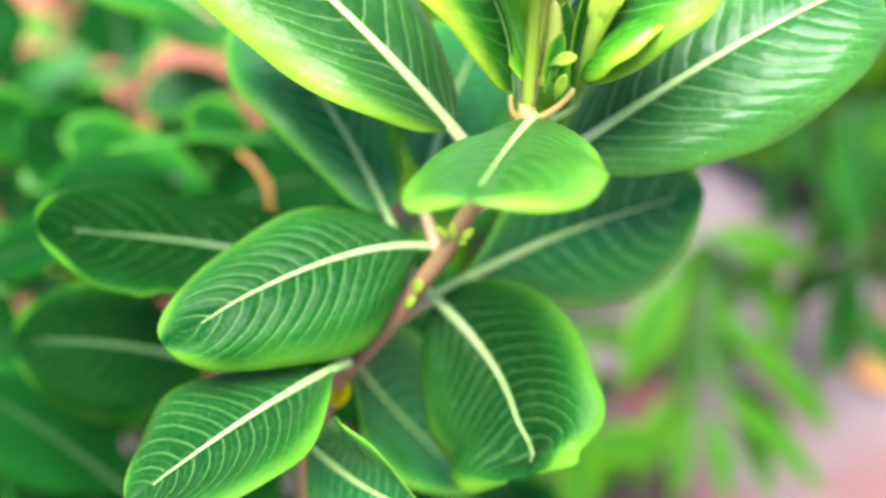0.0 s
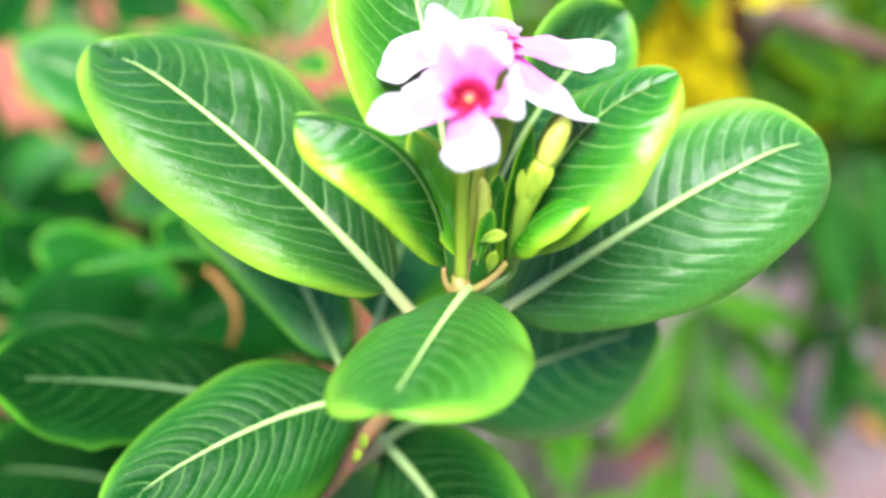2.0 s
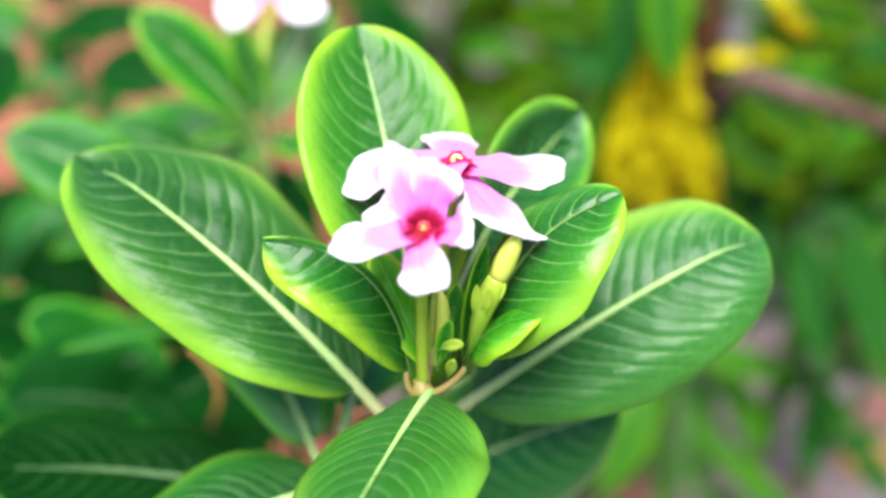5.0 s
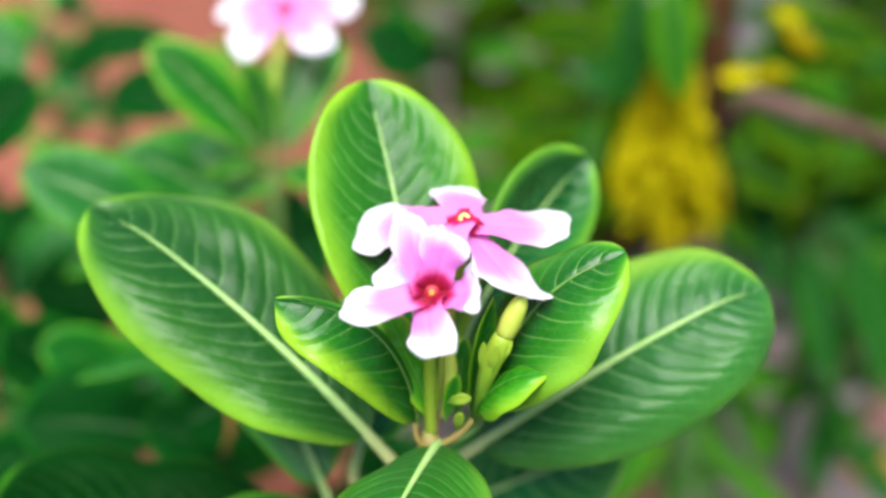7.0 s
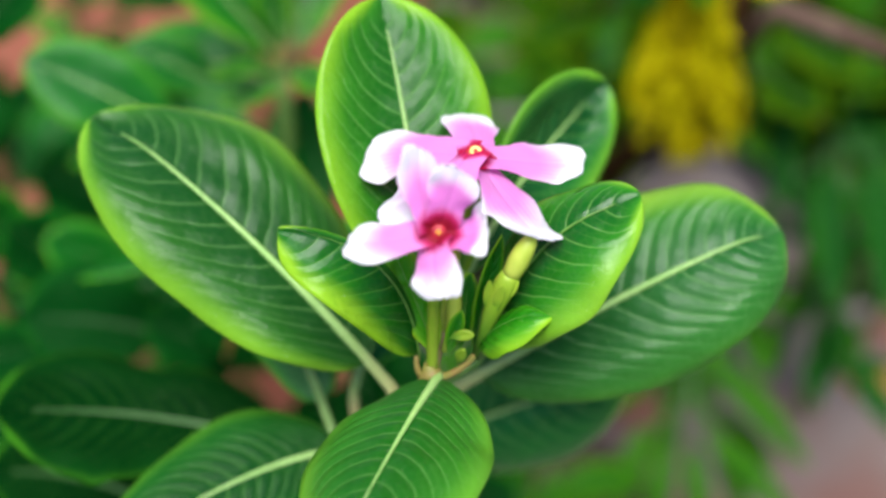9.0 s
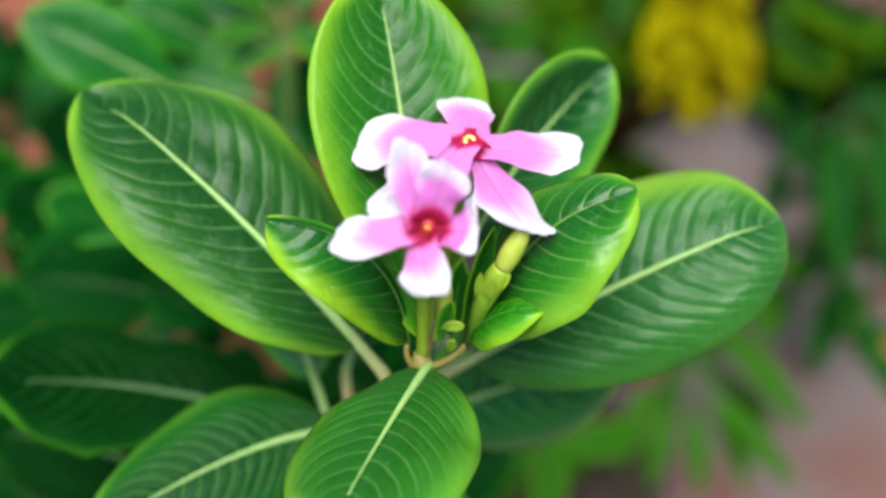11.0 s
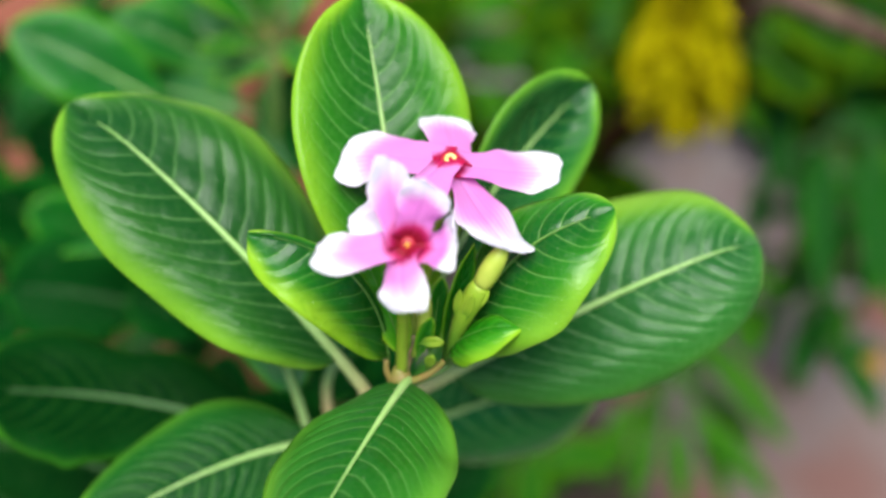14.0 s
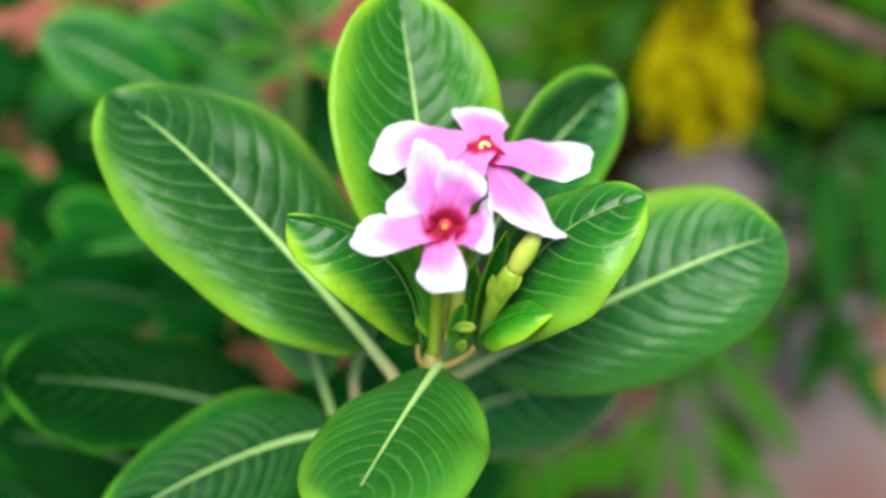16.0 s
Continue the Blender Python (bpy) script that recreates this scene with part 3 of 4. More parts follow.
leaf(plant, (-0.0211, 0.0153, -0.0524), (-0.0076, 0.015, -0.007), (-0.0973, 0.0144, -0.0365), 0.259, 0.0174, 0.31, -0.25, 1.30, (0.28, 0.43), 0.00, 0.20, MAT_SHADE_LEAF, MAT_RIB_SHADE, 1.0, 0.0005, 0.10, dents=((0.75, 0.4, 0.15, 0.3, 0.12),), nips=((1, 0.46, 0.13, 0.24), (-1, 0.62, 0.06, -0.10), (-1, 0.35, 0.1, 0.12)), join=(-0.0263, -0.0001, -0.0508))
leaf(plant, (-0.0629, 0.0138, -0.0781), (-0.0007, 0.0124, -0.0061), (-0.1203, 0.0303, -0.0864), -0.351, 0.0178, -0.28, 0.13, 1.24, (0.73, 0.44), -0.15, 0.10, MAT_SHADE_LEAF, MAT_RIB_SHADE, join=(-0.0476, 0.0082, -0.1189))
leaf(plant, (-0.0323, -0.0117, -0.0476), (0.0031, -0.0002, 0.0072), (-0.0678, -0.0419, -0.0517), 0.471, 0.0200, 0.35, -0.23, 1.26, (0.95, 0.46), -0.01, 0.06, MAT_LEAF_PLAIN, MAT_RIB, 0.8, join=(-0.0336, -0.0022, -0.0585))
leaf(plant, (-0.033, -0.0027, -0.0491), (-0.019, 0.0198, -0.0054), (-0.0056, 0.0022, -0.1058), -0.381, 0.0172, 0.15, 0.51, 1.26, (0.61, 0.61), -0.02, 0.06, MAT_SHEEN_LEAF, join=(-0.0336, -0.0022, -0.0585))
leaf(plant, (-0.041, -0.0163, -0.0641), (-0.0017, -0.0008, -0.0051), (-0.0166, -0.0363, -0.0607), 0.607, 0.0173, 0.72, 0.15, 1.22, (0.61, 0.59), 0.03, 0.06, MAT_SHEEN_LEAF, join=(-0.0402, 0.0004, -0.0747))
leaf(plant, (-0.0206, 0.0094, -0.043), (0.0021, 0.0124, 0.0107), (-0.0628, 0.0667, -0.017), -0.057, 0.0145, 0.12, 0.15, 1.40, (0.28, 0.77), 0.02, 0.15, MAT_SHEEN_LEAF, join=(-0.0225, 0.0013, -0.0459))
leaf(plant, (-0.0188, 0.0208, -0.0324), (-0.002, 0.004, 0.002), (-0.0047, 0.0771, -0.0254), 0.100, 0.0160, 0.10, 0.10, 1.15, (0.60, 0.50), 0.00, 0.08, MAT_SHEEN_LEAF, join=(-0.0145, 0.0038, -0.0342))

# flower tubes, buds and the young growth at the tip
flower = part("flower", tube(curve((0.0005, 0, 0.002), (0.0005, 0.003, 0.02), (0.0023, -0.0006, 0.0384)), [0.0011] * 9 + [0.0013, 0.0016, 0.0016, 0.0013], 10), MAT_STALK, plant, "pink and white blossom on a pale green tube")
petal(flower, (0.0019, -0.002, 0.0399), (-0.0008, -0.0007, -0.0018), (-0.0113, -0.0059, 0.0406), 0.317, 0.0038, 0.01, -0.04, 1.92, (0.44, 0.18), 0.03, 0.00, MAT_PETAL_1)
petal(flower, (0.0021, -0.0022, 0.0394), (-0.0022, -0.0004, 0.0010), (0.0035, -0.0116, 0.0349), 0.60, 0.0044, -0.03, -0.08, 1.87, (0.47, 0.21), 0.02, 0.00, MAT_PETAL_1)
petal(flower, (0.0029, -0.002, 0.0396), (0.0021, -0.0008, -0.0022), (0.0095, -0.0019, 0.0417), -0.598, 0.0058, 0.02, 0.11, 1.93, (0.51, 0.20), -0.01, 0.00, MAT_PETAL_FOLD, 0.0)
petal(flower, (0.0023, -0.0018, 0.0401), (0.0005, 0.0002, 0.0007), (0.0053, 0.0021, 0.0487), 0.50, 0.0043, 0.08, -0.02, 1.92, (0.53, 0.20), -0.00, 0.00, MAT_PETAL_FOLD, -0.08)
petal(flower, (0.0015, -0.0023, 0.0395), (-0.0013, 0.0001, -0.0004), (-0.0011, 0.006, 0.0495), 0.70, 0.0043, 0.04, -0.12, 1.90, (0.46, 0.19), -0.00, 0.00, MAT_PETAL_1)
flower_eye(flower, (0.0023, -0.0027, 0.0401), (0, -0.75, 0.65), 0.003, 0.42, 0.6)
flower = part("flower", tube(curve((0.002, 0.007, 0.004), (0.003, 0.020, 0.012), (0.0071, 0.0206, 0.0349)), [0.0011] * 9 + [0.0013, 0.0016, 0.0016, 0.0013], 10), MAT_STALK, plant, "pink and white blossom on a pale green tube")
petal(flower, (0.007, 0.0202, 0.0362), (-0.0037, 0.0035, -0.0006), (-0.0129, 0.0256, 0.0295), 0.336, 0.0058, 0.01, -0.02, 1.98, (0.51, 0.21), 0.01, 0.00, MAT_PETAL_2)
petal(flower, (0.0077, 0.0203, 0.0366), (0.0001, 0.0028, -0.0006), (0.0052, 0.0372, 0.0318), 0.228, 0.0052, -0.11, -0.12, 1.95, (0.56, 0.21), -0.04, 0.00, MAT_PETAL_2)
petal(flower, (0.0071, 0.0198, 0.0365), (0.002, 0.0005, -0.0017), (0.0261, 0.0249, 0.0312), -0.479, 0.0052, -0.00, 0.05, 1.93, (0.42, 0.20), -0.02, 0.00, MAT_PETAL_2)
petal(flower, (0.0072, 0.02, 0.0366), (-0.0002, 0.0003, -0.0028), (0.0186, 0.0052, 0.0316), -0.734, 0.0062, -0.04, 0.04, 1.89, (0.44, 0.21), -0.00, 0.00, MAT_PETAL_2)
petal(flower, (0.0068, 0.0203, 0.0374), (0.0018, -0.0026, 0.0009), (-0.0076, 0.0028, 0.0383), 0.675, 0.0069, -0.23, -0.26, 1.88, (0.36, 0.20), -0.06, 0.00, MAT_PETAL_2)
flower_eye(flower, (0.0072, 0.0197, 0.0373), (0.05, -0.35, 0.93), 0.003, 0.6, 1.7, MAT_EYE_PALE)
part("leaf_stalk", tube(curve((0, -0.0004, 0.0006), (0.0050, -0.0016, 0.0020), (0.0090, 0.0012, 0.0076)), [0.0009, 0.0008, 0.00075] + [0.0007 - 0.00002 * i for i in range(10)], 10), MAT_STALK_TAN, plant, "peach-brown stalk of a young leaf")
part("leaf_stalk", tube(curve((0, -0.0004, 0.0006), (-0.0026, -0.0012, 0.0014), (-0.0024, 0.0010, 0.0050)), [0.0008, 0.00075, 0.0007] + [0.00065 - 0.00002 * i for i in range(10)], 10), MAT_STALK_TAN, plant, "peach-brown stalk of a young leaf")
part("node", tube([(-0.0002, 0.0003, -0.0034), (-0.0001, -0.0001, -0.0016), (0.0001, -0.0004, 0.0004), (0.0004, -0.0003, 0.0020), (0.0005, 0.0, 0.0034)], [0.0017, 0.0021, 0.0023, 0.0019, 0.0012], 14), MAT_STALK_TAN, plant, "swollen peach-brown stem joint")
bud = part("flower_bud", tube([(0.0085, 0.001, 0.006), (0.0098, 0.0014, 0.0120), (0.0106, 0.0017, 0.0160), (0.0116, 0.0023, 0.0190), (0.0125, 0.0029, 0.0212), (0.0132, 0.0033, 0.0230), (0.0136, 0.0036, 0.0240), (0.0138, 0.0037, 0.0245)], [0.0010, 0.0012, 0.0015, 0.0018, 0.0020, 0.0019, 0.0017, 0.0014], 14), MAT_BUD, plant, "unopened pale yellow-green flower bud")
part("bud_tip", tube([(0.0136, 0.0036, 0.0240), (0.0142, 0.0040, 0.0248), (0.0150, 0.0047, 0.0264), (0.0158, 0.0055, 0.0280), (0.0166, 0.0062, 0.0294), (0.0171, 0.0068, 0.0303), (0.0174, 0.0071, 0.0309)], [0.0014, 0.0017, 0.0019, 0.0018, 0.0015, 0.0010, 0.0003], 14), MAT_BUD_PALE, bud, "pale yellow furled tip")
for base, tip, half in (((0.0112, 0.0008, 0.0170), (0.0126, 0.0010, 0.0246), 0.0009), ((0.0098, 0.0016, 0.0165), (0.0104, 0.0024, 0.0240), 0.0008), ((0.0122, 0.0020, 0.0180), (0.0152, 0.0026, 0.0240), 0.0009)):
    simple_leaf(plant, base, tip, half, 0.0, MAT_BUD, MAT_BUD, name="bract")
part("flower_bud", tube([(0.0026, 0.0008, 0.0070), (0.0036, 0.0020, 0.0105), (0.0042, 0.0030, 0.0135), (0.0043, 0.0038, 0.0165), (0.0042, 0.0044, 0.0190), (0.0041, 0.0048, 0.0206)], [0.0006, 0.0008, 0.0012, 0.0014, 0.0011, 0.0003], 12), MAT_BUD_PALE, plant, "small young pale yellow flower bud")
# the crumpled lime leaf left of the tube, and the slender dark leaf that sheathes the bud
leaf(plant, (0.0012, 0.0012, 0.0060), (-0.0006, 0.0010, 0.0020), (-0.0068, 0.0062, 0.0290), -0.15, 0.0040, 0.20, 0.10, 1.05, (0.55, 0.55), 0.0, 0.02, MAT_LIME, MAT_RIB_YOUNG, 0.5, 0.0005, 0.18, roll=0.6, dents=((0.45, 0.1, 0.12, 0.4, 0.14), (0.70, -0.2, 0.10, 0.35, 0.12)))
leaf(plant, (0.0078, 0.0030, 0.0040), (-0.0008, 0.0010, 0.0010), (0.0122, 0.0100, 0.0275), 0.5, 0.0022, 0.5, 0.2, 1.0, (0.7, 0.8), 0.0, 0.02, MAT_YOUNG, MAT_RIB_YOUNG, 0.5, roll=0.3)
simple_leaf(plant, (0.0050, 0.0030, 0.0035), (0.0068, 0.0110, 0.0170), 0.0022, 0.2, MAT_YOUNG, MAT_RIB_YOUNG)
simple_leaf(plant, (0.0036, 0.0004, 0.0110), (0.0080, -0.0004, 0.0130), 0.0011, 0.6, MAT_BUD, MAT_BUD, droop=0.2, name="bract")
simple_leaf(plant, (0.0050, 0.0, 0.0045), (0.0062, -0.0016, 0.0105), 0.0010, 0.2, MAT_BUD, MAT_BUD, name="bract")
simple_leaf(plant, (0.0031, 0.0004, 0.0060), (0.0056, 0.0026, 0.0160), 0.0015, 0.2, MAT_SHOOT, MAT_RIB_YOUNG)
simple_leaf(plant, (-0.0343, -0.0002, -0.062), (-0.0361, -0.0067, -0.0664), 0.0023, 0, MAT_YELLOW, MAT_YELLOW)
simple_leaf(plant, (-0.0123, 0.0032, -0.0298), (-0.0154, 0.002, -0.0249), 0.0007, 0, MAT_BUD, MAT_BUD)
simple_leaf(plant, (-0.0117, 0.0032, -0.0298), (-0.0123, 0.0033, -0.025), 0.0007, 0, MAT_BUD, MAT_BUD)
simple_leaf(plant, (-0.011, 0.0032, -0.0298), (-0.0082, 0.0018, -0.0254), 0.0009, 0, MAT_BUD, MAT_BUD)
simple_leaf(plant, (-0.0112, 0.0021, -0.0295), (-0.0096, -0.0022, -0.0254), 0.0006, 0, MAT_BUD, MAT_BUD)
simple_leaf(plant, (-0.0199, 0.0003, -0.0405), (-0.0178, -0.0019, -0.0354), 0.0014, 0, MAT_BUD, MAT_BUD)
simple_leaf(plant, (-0.0217, -0.0001, -0.0439), (-0.0192, -0.0026, -0.0392), 0.0011, 0, MAT_BUD, MAT_BUD)

# ---- things behind ----
def pot(place, radius, height, clay, label, fill=0.03):
    """A tapered flower pot with a thick rolled rim, filled with soil."""
    x, y, z = place
    ob = thing("flower_pot", place, label, "flower pot")
    bm = bmesh.new()
    prof = [(0.0, 0.0), (0.68, 0.0), (0.72, 0.02), (0.9, 0.8), (0.92, 0.82), (1.0, 0.83), (1.02, 0.9), (1.0, 0.98), (0.95, 1.0), (0.9, 0.98), (0.88, 0.9), (0.86, 0.7), (0.0, 0.68)]
    rings = [[bm.verts.new((x + r * radius * math.cos(w), y + r * radius * math.sin(w), z + h * height)) for w in (2 * math.pi * i / 40 for i in range(40))] for r, h in prof if r]
    for a, b in zip(rings, rings[1:]):
        for i in range(40):
            bm.faces.new((a[i], a[(i + 1) % 40], b[(i + 1) % 40], b[i]))
    bm.faces.new(rings[0][::-1])
    bm.faces.new(rings[-1])
    part("pot_body", bm, clay, ob)
    bm = bmesh.new()
    mid = bm.verts.new((x, y, z + height * 0.93))
    last = [bm.verts.new((x + 0.875 * radius * math.cos(w), y + 0.875 * radius * math.sin(w), z + height * (0.9 + 0.02 * math.sin(5 * w)))) for w in (2 * math.pi * i / 40 for i in range(40))]
    for i in range(40):
        bm.faces.new((mid, last[i], last[(i + 1) % 40]))
    part("soil", bm, MAT_SOIL, ob, "dark crumbly potting soil")
    return ob


pot((0.060, 0.208, GROUND_Z), 0.050, 0.069, MAT_POT_DARK, "dark brown round flower pot standing on the paving")
bm = bmesh.new()
slab = bmesh.ops.create_cube(bm, size=1.0)["verts"]
for v in slab:
    v.co = Vector((-0.87 + 1.6 * v.co.x, 1.09 + 1.6 * v.co.y, GROUND_Z + 0.012 + 0.03 * v.co.z))
bmesh.ops.bevel(bm, geom=bm.edges[:], offset=0.006, segments=2, affect="EDGES")
tagged(part("pavement", bm, MAT_TERRACOTTA, None), "terracotta-red clay paving beside the grey ground", "paving", kind="structure")

fallen = thing("fallen_leaf", (0.267, 0.351, GROUND_Z + 0.004), "curled dry orange-brown leaf lying on the paving", "leaf")
simple_leaf(fallen, (0.250, 0.352, GROUND_Z + 0.008), (0.288, 0.346, GROUND_Z + 0.012), 0.013, 0.2, MAT_DRY, MAT_DRY, droop=0.25, cup=0.35, name="blade")

rear = thing("periwinkle", (-0.07, 0.16, GROUND_Z), "leafy periwinkle with one pale blossom behind the first", "plant")
part("stem", tube([(-0.057, 0.151, -0.04), (-0.06, 0.152, -0.1), (-0.066, 0.156, -0.25), (-0.07, 0.16, GROUND_Z)], [0.0022, 0.0028, 0.0035, 0.004], 10), MAT_DULL_STALK, rear)
simple_leaf(rear, (-0.0557, 0.1505, -0.04), (-0.0907, 0.1604, -0.0019), 0.0104, 0, MAT_YOUNG)
simple_leaf(rear, (-0.055, 0.1547, -0.0429), (-0.036, 0.1933, -0.0215), 0.0064, 0, MAT_YOUNG)
simple_leaf(rear, (-0.0547, 0.1481, -0.0351), (-0.0596, 0.1537, -0.0046), 0.0051, 0, MAT_YOUNG)
simple_leaf(rear, (-0.0549, 0.1564, -0.0409), (-0.0595, 0.1991, -0.0284), 0.0102, 0, MAT_YOUNG)
simple_leaf(rear, (-0.0558, 0.15, -0.0407), (-0.0698, 0.1229, -0.0251), 0.0034, 0, MAT_YOUNG)
simple_leaf(rear, (-0.0531, 0.1501, -0.0408), (-0.0401, 0.1298, -0.0348), 0.0051, 0, MAT_YOUNG)
simple_leaf(rear, (-0.0486, 0.1533, -0.0567), (-0.0284, 0.1619, -0.0788), 0.0084, 0, MAT_YOUNG)
simple_leaf(rear, (-0.0529, 0.1409, -0.0402), (-0.0704, 0.1268, -0.0394), 0.0037, 0, MAT_YOUNG)
simple_leaf(rear, (-0.0543, 0.1626, -0.0385), (-0.0374, 0.1915, -0.0157), 0.0099, 0, MAT_YOUNG)
flower = part("flower", tube(curve((-0.057, 0.151, -0.04), (-0.057, 0.16, -0.02), (-0.0522, 0.181, -0.006)), [0.0014] * 13, 8), MAT_STALK, rear, "pale pink blossom")
for i in range(5):
    w = 0.3 + i * 2 * math.pi / 5
    c = Vector(CENTRE_3)
    d = Vector((math.cos(w), math.sin(w) * 0.9, math.sin(w) * 0.12 - 0.12))
    petal(flower, c, (0, 0, 0.002), c + d * 0.0235, 0.0, 0.0060, 0.05, 0.05, 1.9, (0.5, 0.3), 0.0, 0.0, MAT_PETAL_3)
flower_eye(flower, CENTRE_3, (0, -0.3, 0.95), 0.003, 0.8)
part("withered_stalk", tube([(-0.0707, 0.0825, -0.0663), (-0.0669, 0.0806, -0.0688), (-0.063, 0.0773, -0.0732), (-0.0622, 0.0734, -0.078), (-0.0673, 0.0753, -0.0913)], [0.0007, 0.0009, 0.001, 0.001, 0.0009], 8), MAT_DRY, rear, "withered orange-brown stalk")
simple_leaf(rear, (-0.0787, 0.1615, -0.0601), (-0.1098, 0.1612, -0.0429), 0.0101, 0, MAT_BACK_LEAF)
simple_leaf(rear, (-0.0828, 0.128, -0.0526), (-0.1277, 0.1311, -0.0269), 0.0138, 0, MAT_BACK_LEAF)
simple_leaf(rear, (-0.0632, 0.1451, -0.0663), (-0.1118, 0.156, -0.0667), 0.012, 0, MAT_BACK_LEAF)
simple_leaf(rear, (-0.0599, 0.1614, -0.0579), (-0.1127, 0.1746, -0.0534), 0.0142, 0, MAT_BACK_LEAF)
simple_leaf(rear, (-0.0637, 0.0993, -0.0746), (-0.1054, 0.0802, -0.0649), 0.0055, 0.9, MAT_BACK_LEAF, MAT_RIB_SHADE)
simple_leaf(rear, (-0.0705, 0.1099, -0.0927), (-0.087, 0.0957, -0.0628), 0.0098, 0, MAT_BACK_LEAF, MAT_RIB_SHADE)
simple_leaf(rear, (-0.1023, 0.1138, -0.1025), (-0.1287, 0.1083, -0.0776), 0.0103, 0, MAT_BACK_LEAF, MAT_RIB_SHADE)
simple_leaf(rear, (-0.1154, 0.138, -0.1048), (-0.1483, 0.1128, -0.1023), 0.0109, 0, MAT_BACK_LEAF, MAT_RIB_SHADE)
simple_leaf(rear, (-0.1452, 0.1324, -0.1103), (-0.1616, 0.1214, -0.0767), 0.0117, 0, MAT_BACK_LEAF, MAT_RIB_SHADE)
simple_leaf(rear, (-0.0943, 0.0982, -0.1055), (-0.1185, 0.1055, -0.0964), 0.0103, 0, MAT_BACK_LEAF, MAT_RIB_SHADE)
simple_leaf(rear, (-0.0857, 0.1521, -0.0894), (-0.1174, 0.1465, -0.0949), 0.0103, 0, MAT_BACK_LEAF, MAT_RIB_SHADE)
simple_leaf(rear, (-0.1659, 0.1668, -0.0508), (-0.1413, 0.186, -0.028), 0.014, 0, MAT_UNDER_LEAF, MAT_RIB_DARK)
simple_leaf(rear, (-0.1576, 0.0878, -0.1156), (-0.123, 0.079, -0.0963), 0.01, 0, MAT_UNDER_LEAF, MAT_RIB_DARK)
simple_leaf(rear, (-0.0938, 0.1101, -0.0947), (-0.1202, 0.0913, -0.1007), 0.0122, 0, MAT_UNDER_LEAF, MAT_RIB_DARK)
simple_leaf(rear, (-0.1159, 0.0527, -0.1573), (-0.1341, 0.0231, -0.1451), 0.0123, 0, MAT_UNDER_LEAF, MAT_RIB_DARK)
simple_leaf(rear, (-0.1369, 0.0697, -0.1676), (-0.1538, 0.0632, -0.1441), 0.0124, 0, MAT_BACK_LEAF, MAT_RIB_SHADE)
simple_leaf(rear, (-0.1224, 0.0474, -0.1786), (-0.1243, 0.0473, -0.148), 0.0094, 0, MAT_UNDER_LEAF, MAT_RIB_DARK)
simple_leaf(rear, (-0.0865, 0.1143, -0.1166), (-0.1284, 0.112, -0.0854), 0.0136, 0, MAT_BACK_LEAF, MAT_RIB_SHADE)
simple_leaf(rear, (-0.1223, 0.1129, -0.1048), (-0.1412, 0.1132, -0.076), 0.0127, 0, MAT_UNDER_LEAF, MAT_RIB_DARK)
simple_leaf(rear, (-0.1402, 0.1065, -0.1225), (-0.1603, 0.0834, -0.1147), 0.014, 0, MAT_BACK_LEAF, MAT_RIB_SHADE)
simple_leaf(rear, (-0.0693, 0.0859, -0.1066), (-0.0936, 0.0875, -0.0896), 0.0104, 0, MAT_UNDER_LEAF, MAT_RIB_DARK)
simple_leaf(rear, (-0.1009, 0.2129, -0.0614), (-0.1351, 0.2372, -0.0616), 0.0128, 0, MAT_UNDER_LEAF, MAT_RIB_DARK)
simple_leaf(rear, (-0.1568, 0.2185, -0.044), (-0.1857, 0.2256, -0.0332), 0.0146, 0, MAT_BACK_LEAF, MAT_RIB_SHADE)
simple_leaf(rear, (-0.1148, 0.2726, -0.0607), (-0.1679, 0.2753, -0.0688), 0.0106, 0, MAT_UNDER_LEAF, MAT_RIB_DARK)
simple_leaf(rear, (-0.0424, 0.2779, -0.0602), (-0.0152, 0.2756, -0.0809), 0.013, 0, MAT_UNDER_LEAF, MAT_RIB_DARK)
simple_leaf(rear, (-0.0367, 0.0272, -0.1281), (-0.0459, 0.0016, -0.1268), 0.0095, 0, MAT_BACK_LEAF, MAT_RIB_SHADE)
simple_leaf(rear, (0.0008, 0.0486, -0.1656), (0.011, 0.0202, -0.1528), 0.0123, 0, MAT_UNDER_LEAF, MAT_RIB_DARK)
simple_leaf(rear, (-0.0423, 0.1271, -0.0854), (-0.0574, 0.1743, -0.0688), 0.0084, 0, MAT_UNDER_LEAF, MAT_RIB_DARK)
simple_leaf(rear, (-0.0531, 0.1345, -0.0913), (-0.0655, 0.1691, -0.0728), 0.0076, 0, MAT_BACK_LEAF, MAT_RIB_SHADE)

TOP_A, TOP_B = (0.1155, 0.2661, -0.2748), (0.193, 0.3306, -0.215)


def rooted(top, foot):
    """A thin stem from the ground up to the tuft."""
    t, f = Vector(top), Vector(foot)
    return tube(curve(t, (t.x, t.y, (t.z + f.z) / 2), f, 8), [0.0014 + 0.00018 * i for i in range(9)], 8)


droop_a = thing("drooping_plant", (TOP_A[0] + 0.01, TOP_A[1] + 0.02, GROUND_Z), "low plant with long narrow drooping green leaves", "plant", "drooping plants")
part("stem", rooted(TOP_A, droop_a.location), MAT_DULL_STALK, droop_a)
simple_leaf(droop_a, (0.1032, 0.2531, -0.2351), (0.1626, 0.2442, -0.2492), 0.0076, 0, MAT_NARROW, MAT_RIB_SHADE, 1.0, 0.8, 0.12, 0.1, join=TOP_A)
simple_leaf(droop_a, (0.1347, 0.2705, -0.2629), (0.1571, 0.2418, -0.2984), 0.0089, 0, MAT_NARROW, MAT_RIB_SHADE, 1.0, 0.8, 0.12, 0.1, join=TOP_A)
